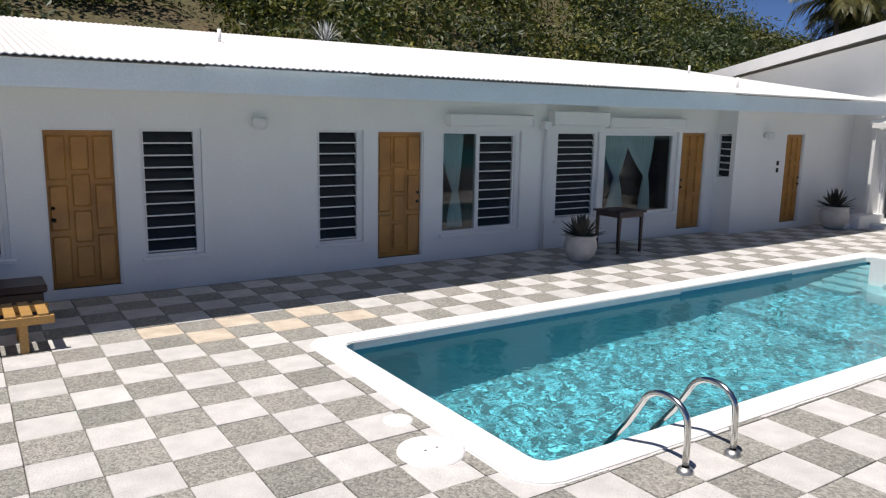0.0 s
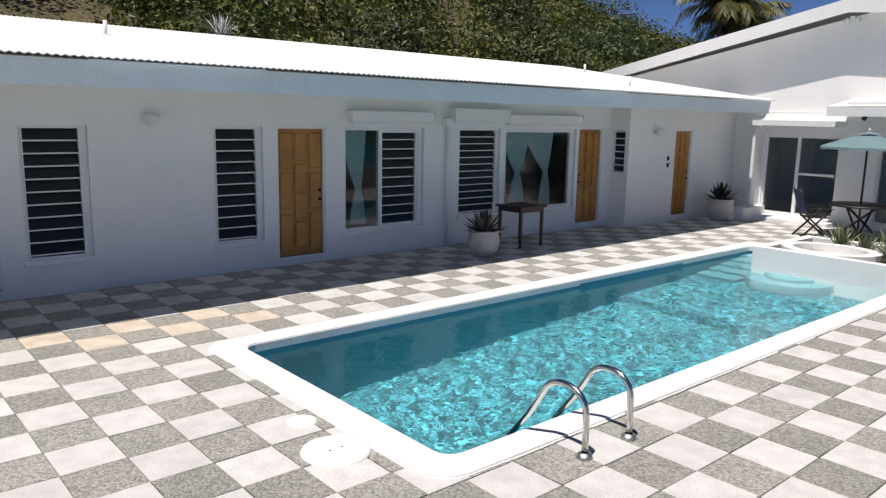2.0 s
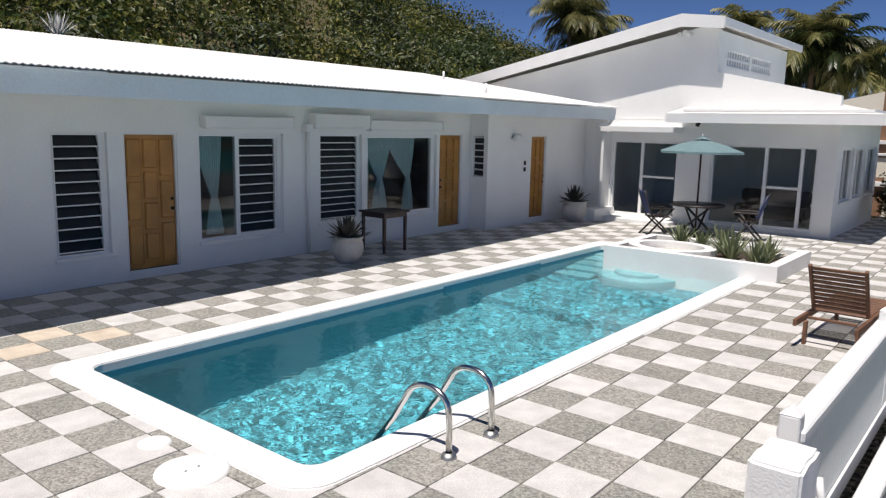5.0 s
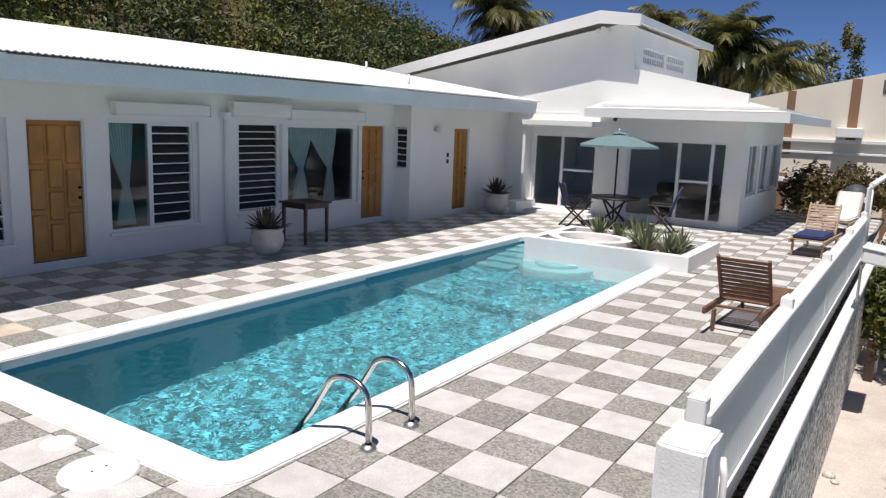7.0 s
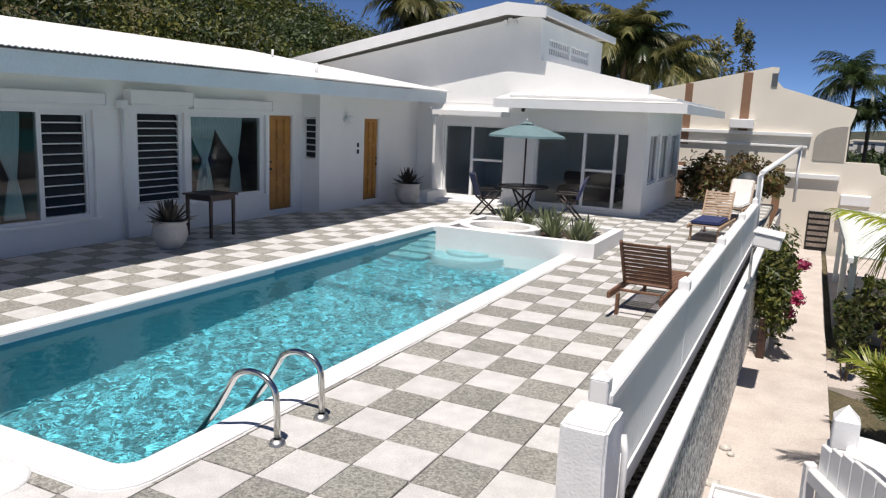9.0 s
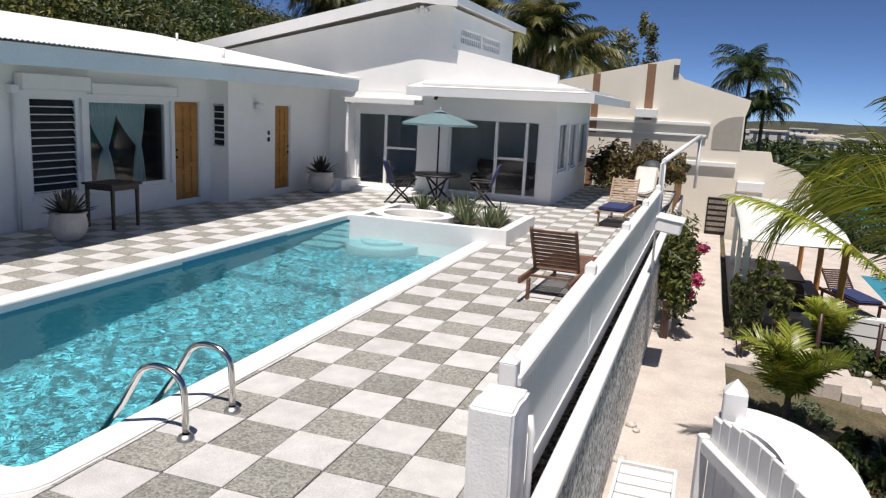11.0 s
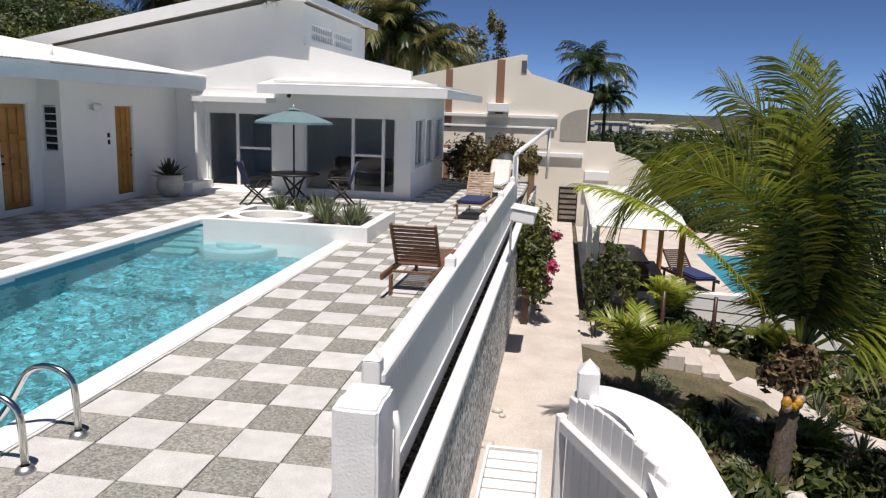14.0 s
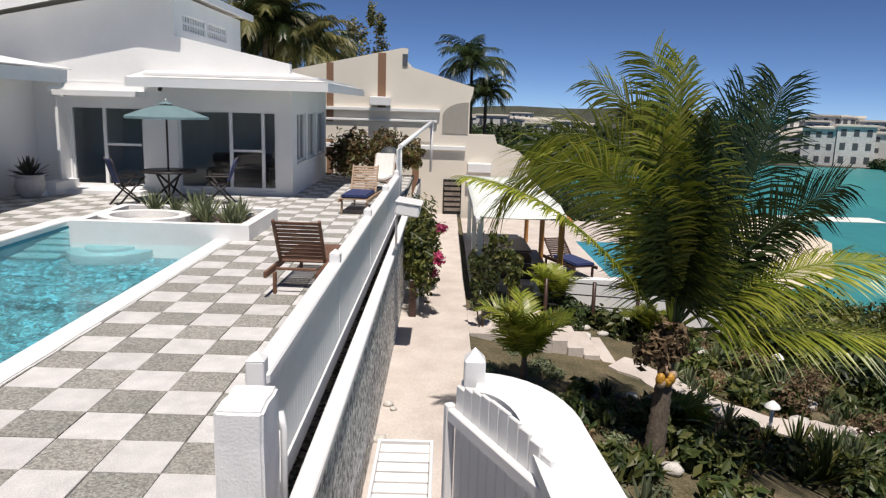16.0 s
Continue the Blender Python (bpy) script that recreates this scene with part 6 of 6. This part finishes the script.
# ---- trees behind the houses ----


def far_palm(crown, drop, L, seed, dark=False):
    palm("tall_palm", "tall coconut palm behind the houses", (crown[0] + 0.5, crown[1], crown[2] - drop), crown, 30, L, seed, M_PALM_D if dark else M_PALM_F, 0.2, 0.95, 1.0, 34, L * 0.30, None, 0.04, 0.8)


for k, (c, L, dk) in enumerate((((36.8, 21.5, 8.8), 3.0, False), ((39.2, 21.5, 8.0), 3.0, False), ((34.3, 7.0, 6.2), 2.9, False), ((34.8, 4.9, 5.0), 2.6, False), ((39.0, 11.7, 7.6), 2.4, False), ((40.0, 5.6, 5.2), 2.6, True), ((36.0, 8.4, 5.6), 2.9, False), ((34.5, 6.2, 5.8), 2.6, True), ((55.5, -4.2, 5.4), 3.4, True), ((54.0, -5.3, 3.4), 2.2, True))):
    far_palm(c, 9.0, L, 60 + k, dk)
cas = []
rc = random.Random(31)
for (x, y, z), s in (((45.1, 3.0, 5.2), 1.35), ((41.5, 4.4, 3.2), 1.1), ((47.5, 4.8, 3.2), 1.1), ((36.5, 7.6, 3.4), 1.0)):
    for k in range(24):
        h = k / 24
        cas.append(((x + rc.uniform(-1, 1) * (1.7 - 0.8 * h) * s, y + rc.uniform(-1, 1) * (1.7 - 0.8 * h) * s, z + h * 4.5 * s - 2.2 * s), (0.95 * s * (1.2 - h), 0.95 * s * (1.2 - h), 0.7 * s), 150))
tagged(leaf_cloud("feathery_trees", cas, 0.13, M_PALM_F, 41), "feathery dark trees behind the neighbouring house", "trees", kind="stuff")

# pale yucca standing behind the roof
yu = rosette("yucca", "pale spiky yucca on a bare stem behind the roof", (2.65, 13.8, 4.0), 0.55, 26, 77, M_WHITEFAB, 0.03, 60)
part("stem", tube(bmesh.new(), [(0, 0, -4.2), (0.05, 0, -2), (0, 0, 0.05)], 0.07, 8), M_TRUNK, yu)
# small white hill house glimpsed among the trees
hh = thing("hill_house", "small pale house high on the hillside", "house", (30.5, 47.8, 12.6))
part("wall", shade_bm((-1.3, 1.3, -1, 1, -1.5, 0.5)), M_BEIGE, hh)
hh.scale = (0.7, 0.7, 0.7)
bm = bmesh.new()
prism(bm, [(-1.6, -1.3, 0.5), (1.6, -1.3, 0.5), (0, -1.3, 1.3)], (0, 2.6, 0))
part("roof", bm, M_BROWN, hh)
part("window", shade_bm((-0.4, 0.4, -1.02, -1.001, -0.7, 0.0)), M_CITYWIN, hh)

# ---- far shore across the bay ----
ridge = bmesh.new()
prev = None
for k in range(60):
    a = radians(-75 + 95 * k / 59)
    d = 620
    h = 1.5 + 4 * (0.5 + 0.5 * math.sin(k * 0.37)) + 1.5 * math.sin(k * 0.9) - (6 if a < radians(-14) else 0)
    row = [ridge.verts.new((d * math.cos(a), d * math.sin(a), -10.5)), ridge.verts.new(((d + 60) * math.cos(a), (d + 60) * math.sin(a), max(h, -6)))]
    if prev:
        ridge.faces.new((prev[0], row[0], row[1], prev[1]))
    prev = row
structure("backdrop_far_hills", ridge, M_FAR, "low hazy hills across the bay", "hills")
rs = random.Random(9)


def shore_building(x, y, w, h, storeys, yaw):
    o = thing("shore_building", "pale distant apartment block on the far shore", "building", (x, y, -10), yaw, group="far shore buildings")
    part("wall", shade_bm((-w / 2, w / 2, -w / 3, w / 3, 0, h)), M_CITY, o)
    part("roof", shade_bm((-w / 2 - 0.4, w / 2 + 0.4, -w / 3 - 0.4, w / 3 + 0.4, h, h + 0.5)), M_BEIGE, o)
    fh = h / storeys
    for s in range(storeys):
        nb_ = max(3, int(w / 3))
        for c in range(nb_):
            u = -w / 2 + (c + 0.5) * w / nb_
            part("window", shade_bm((u - 0.62, u + 0.62, w / 3 + 0.003, w / 3 + 0.05, s * fh + 1.0, s * fh + fh - 0.7)), M_CITYWIN, o)


for k in range(30):
    d = rs.uniform(214, 300)
    a = radians(-(24.0 + 10 * k / 29))
    shore_building(-4 + d * math.cos(a), -2 + d * math.sin(a), rs.uniform(6, 11), rs.uniform(6, 13), rs.choice((3, 3, 4)), math.degrees(a) + 90 + rs.uniform(-15, 15))
for k in range(22):
    d = rs.uniform(260, 420)
    a = radians(-(2.0 + 9 * k / 21))
    shore_building(-4 + d * math.cos(a), -2 + d * math.sin(a), rs.uniform(7, 13), rs.uniform(5, 10), 2, math.degrees(a) + 90 + rs.uniform(-15, 15))
structure("ground_far_shore", shade_bm((182, 640, -400, -60, -11, -9.85), (150, 640, -60, 60, -11, -9.8)), M_FAR, "low wooded land on the far shore", "ground")
fs_ = []
for k in range(110):
    d = rs.uniform(120, 400)
    a = radians(-rs.uniform(-2, 13))
    fs_.append(((-4 + d * math.cos(a), -2 + d * math.sin(a), -9 + rs.uniform(0, 4)), (rs.uniform(4, 8), rs.uniform(4, 8), rs.uniform(2.5, 4.5)), 260))
for k in range(50):
    d = rs.uniform(205, 250)
    a = radians(-rs.uniform(24, 40))
    fs_.append(((-4 + d * math.cos(a), -2 + d * math.sin(a), -9), (rs.uniform(3, 6), rs.uniform(3, 6), rs.uniform(1.5, 3)), 220))
tagged(leaf_cloud("far_shore_trees", fs_, 0.8, M_BUSH_D, 43), "dark trees among the far shore buildings", "trees", kind="stuff")
structure("surf", shade_bm((84, 88, -56, -40, -9.99, -9.95)), M_WHITEFAB, "strip of white surf on the beach", "surf")
bm = bmesh.new()
prism(bm, [(40, -18, -9.98), (52, -33, -9.98), (68, -41, -9.98), (84, -43, -9.98), (90, -36, -9.98), (90, -10, -9.98), (40, -10, -9.98)], (0, 0, 0.06))
structure("ground_beach", bm, M_SAND, "pale sandy beach at the foot of the slope", "beach")


# ---- deck tiles ----
TS_R, TS_L = 0.45, 0.4375


def tile_mesh(name, size, mat):
    bm = soft_box(-size / 2, size / 2, -size / 2, size / 2, -0.03, 0.0, 0.004)
    me = bpy.data.meshes.new(name)
    bm.to_mesh(me)
    bm.free()
    me.materials.append(mat)
    return me


KEEP_OUT = ((px0 - 0.05, px1 + 0.05, py0 - 0.05, py1 + 0.05), (7.99, 10.10, 1.10, 4.06))


def trimmed(x0, x1, y0, y1):
    """A tile's rectangle cut back from the pool, the planter and the walls; None where nothing is left."""
    whole = True
    for a0, a1, b0, b1 in KEEP_OUT:
        if x1 > a0 and x0 < a1 and y1 > b0 and y0 < b1:
            cuts = [(a0 - x0, (x0, a0, y0, y1)), (x1 - a1, (a1, x1, y0, y1)), (b0 - y0, (x0, x1, y0, b0)), (y1 - b1, (x0, x1, b1, y1))]
            left, rect = max(cuts, key=lambda q: q[0])
            if left < 0.03:
                return None
            x0, x1, y0, y1 = rect
            whole = False
    cx, cy = (x0 + x1) / 2, (y0 + y1) / 2
    if cx < -13.5 or cx > 20.5 or cy > W or cy < DECK_Y:
        return None
    if (cx > PX and cy > PY) or (cx > JX + 0.05 and cy > JY + 0.05):
        return None
    return x0, x1, y0, y1, whole


spots = []
for i in range(-30, 46):
    for j in range(-3, 4):
        y_lo = max(j * TS_R, -1.14)
        if j == 3 and not px0 - 0.3 < i * TS_R < 20:
            continue
        q = trimmed(i * TS_R, (i + 1) * TS_R, y_lo, min((j + 1) * TS_R, 1.62))
        if q:
            spots.append((*q[:4], (i + j) % 2, TS_R, q[4] and -2 <= j < 3))
for i in range(-26, 55):
    for j in range(-6, 12):
        x0, y0 = -2.55 + i * TS_L, 3.93 + j * TS_L
        lo = 1.356 if x0 + TS_L / 2 < px0 else 1.626
        q = trimmed(x0, x0 + TS_L, max(lo, y0), y0 + TS_L) if y0 + TS_L > lo + 0.03 else None
        if q:
            white = (i + j) % 2 == 0
            c = 1 if white else 0
            if white and (i, j) in ((0, 4), (1, 5), (2, 4), (3, 5), (-1, 5), (4, 4)):
                c = 2
            spots.append((*q[:4], c, TS_L, q[4] and y0 > lo))
tile_meshes = {(s, c): tile_mesh("tile", s - 0.008, m) for s in (TS_R, TS_L) for c, m in ((0, M_TILE_G), (1, M_TILE_W), (2, M_TILE_R))}
rng = random.Random(4)


def reach(q):
    return (((q[0] + q[1]) / 2 + 1.0) / 1.4) ** 2 + ((q[2] + q[3]) / 2 - 2.2) ** 2


near = sorted((q for q in spots if q[6]), key=reach)
rest = [q for q in spots if not q[6]] + near[300:]
for x0, x1, y0, y1, c, s, _ in near[:300]:
    ob = new("tile", tile_meshes[(s, c)])
    ob.matrix_basis = pose((x0 + x1) / 2, (y0 + y1) / 2, rng.uniform(-0.004, 0.004), rng.uniform(-0.3, 0.3), rng.uniform(-0.3, 0.3), rng.uniform(-0.5, 0.5))
    ob.parent = floor
for c, m, nm in ((0, M_TILE_G, "grey_tiles"), (1, M_TILE_W, "white_tiles"), (2, M_TILE_R, "stained_tiles")):
    vs, fs = [], []
    for x0, x1, y0, y1, k, s, _ in rest:
        if k != c:
            continue
        g, z = 0.005, rng.uniform(-0.003, 0.003)
        b = len(vs)
        for h in (-0.03, z):
            vs += [(x0 + g, y0 + g, h), (x1 - g, y0 + g, h), (x1 - g, y1 - g, h), (x0 + g, y1 - g, h)]
        fs += [(b + 4, b + 5, b + 6, b + 7), (b, b + 1, b + 5, b + 4), (b + 1, b + 2, b + 6, b + 5), (b + 2, b + 3, b + 7, b + 6), (b + 3, b, b + 4, b + 7)]
    if vs:
        me = bpy.data.meshes.new(nm)
        me.from_pydata(vs, [], fs)
        me.materials.append(m)
        ob = new(nm, me)
        ob.parent = floor
        ob["kind"] = "stuff"
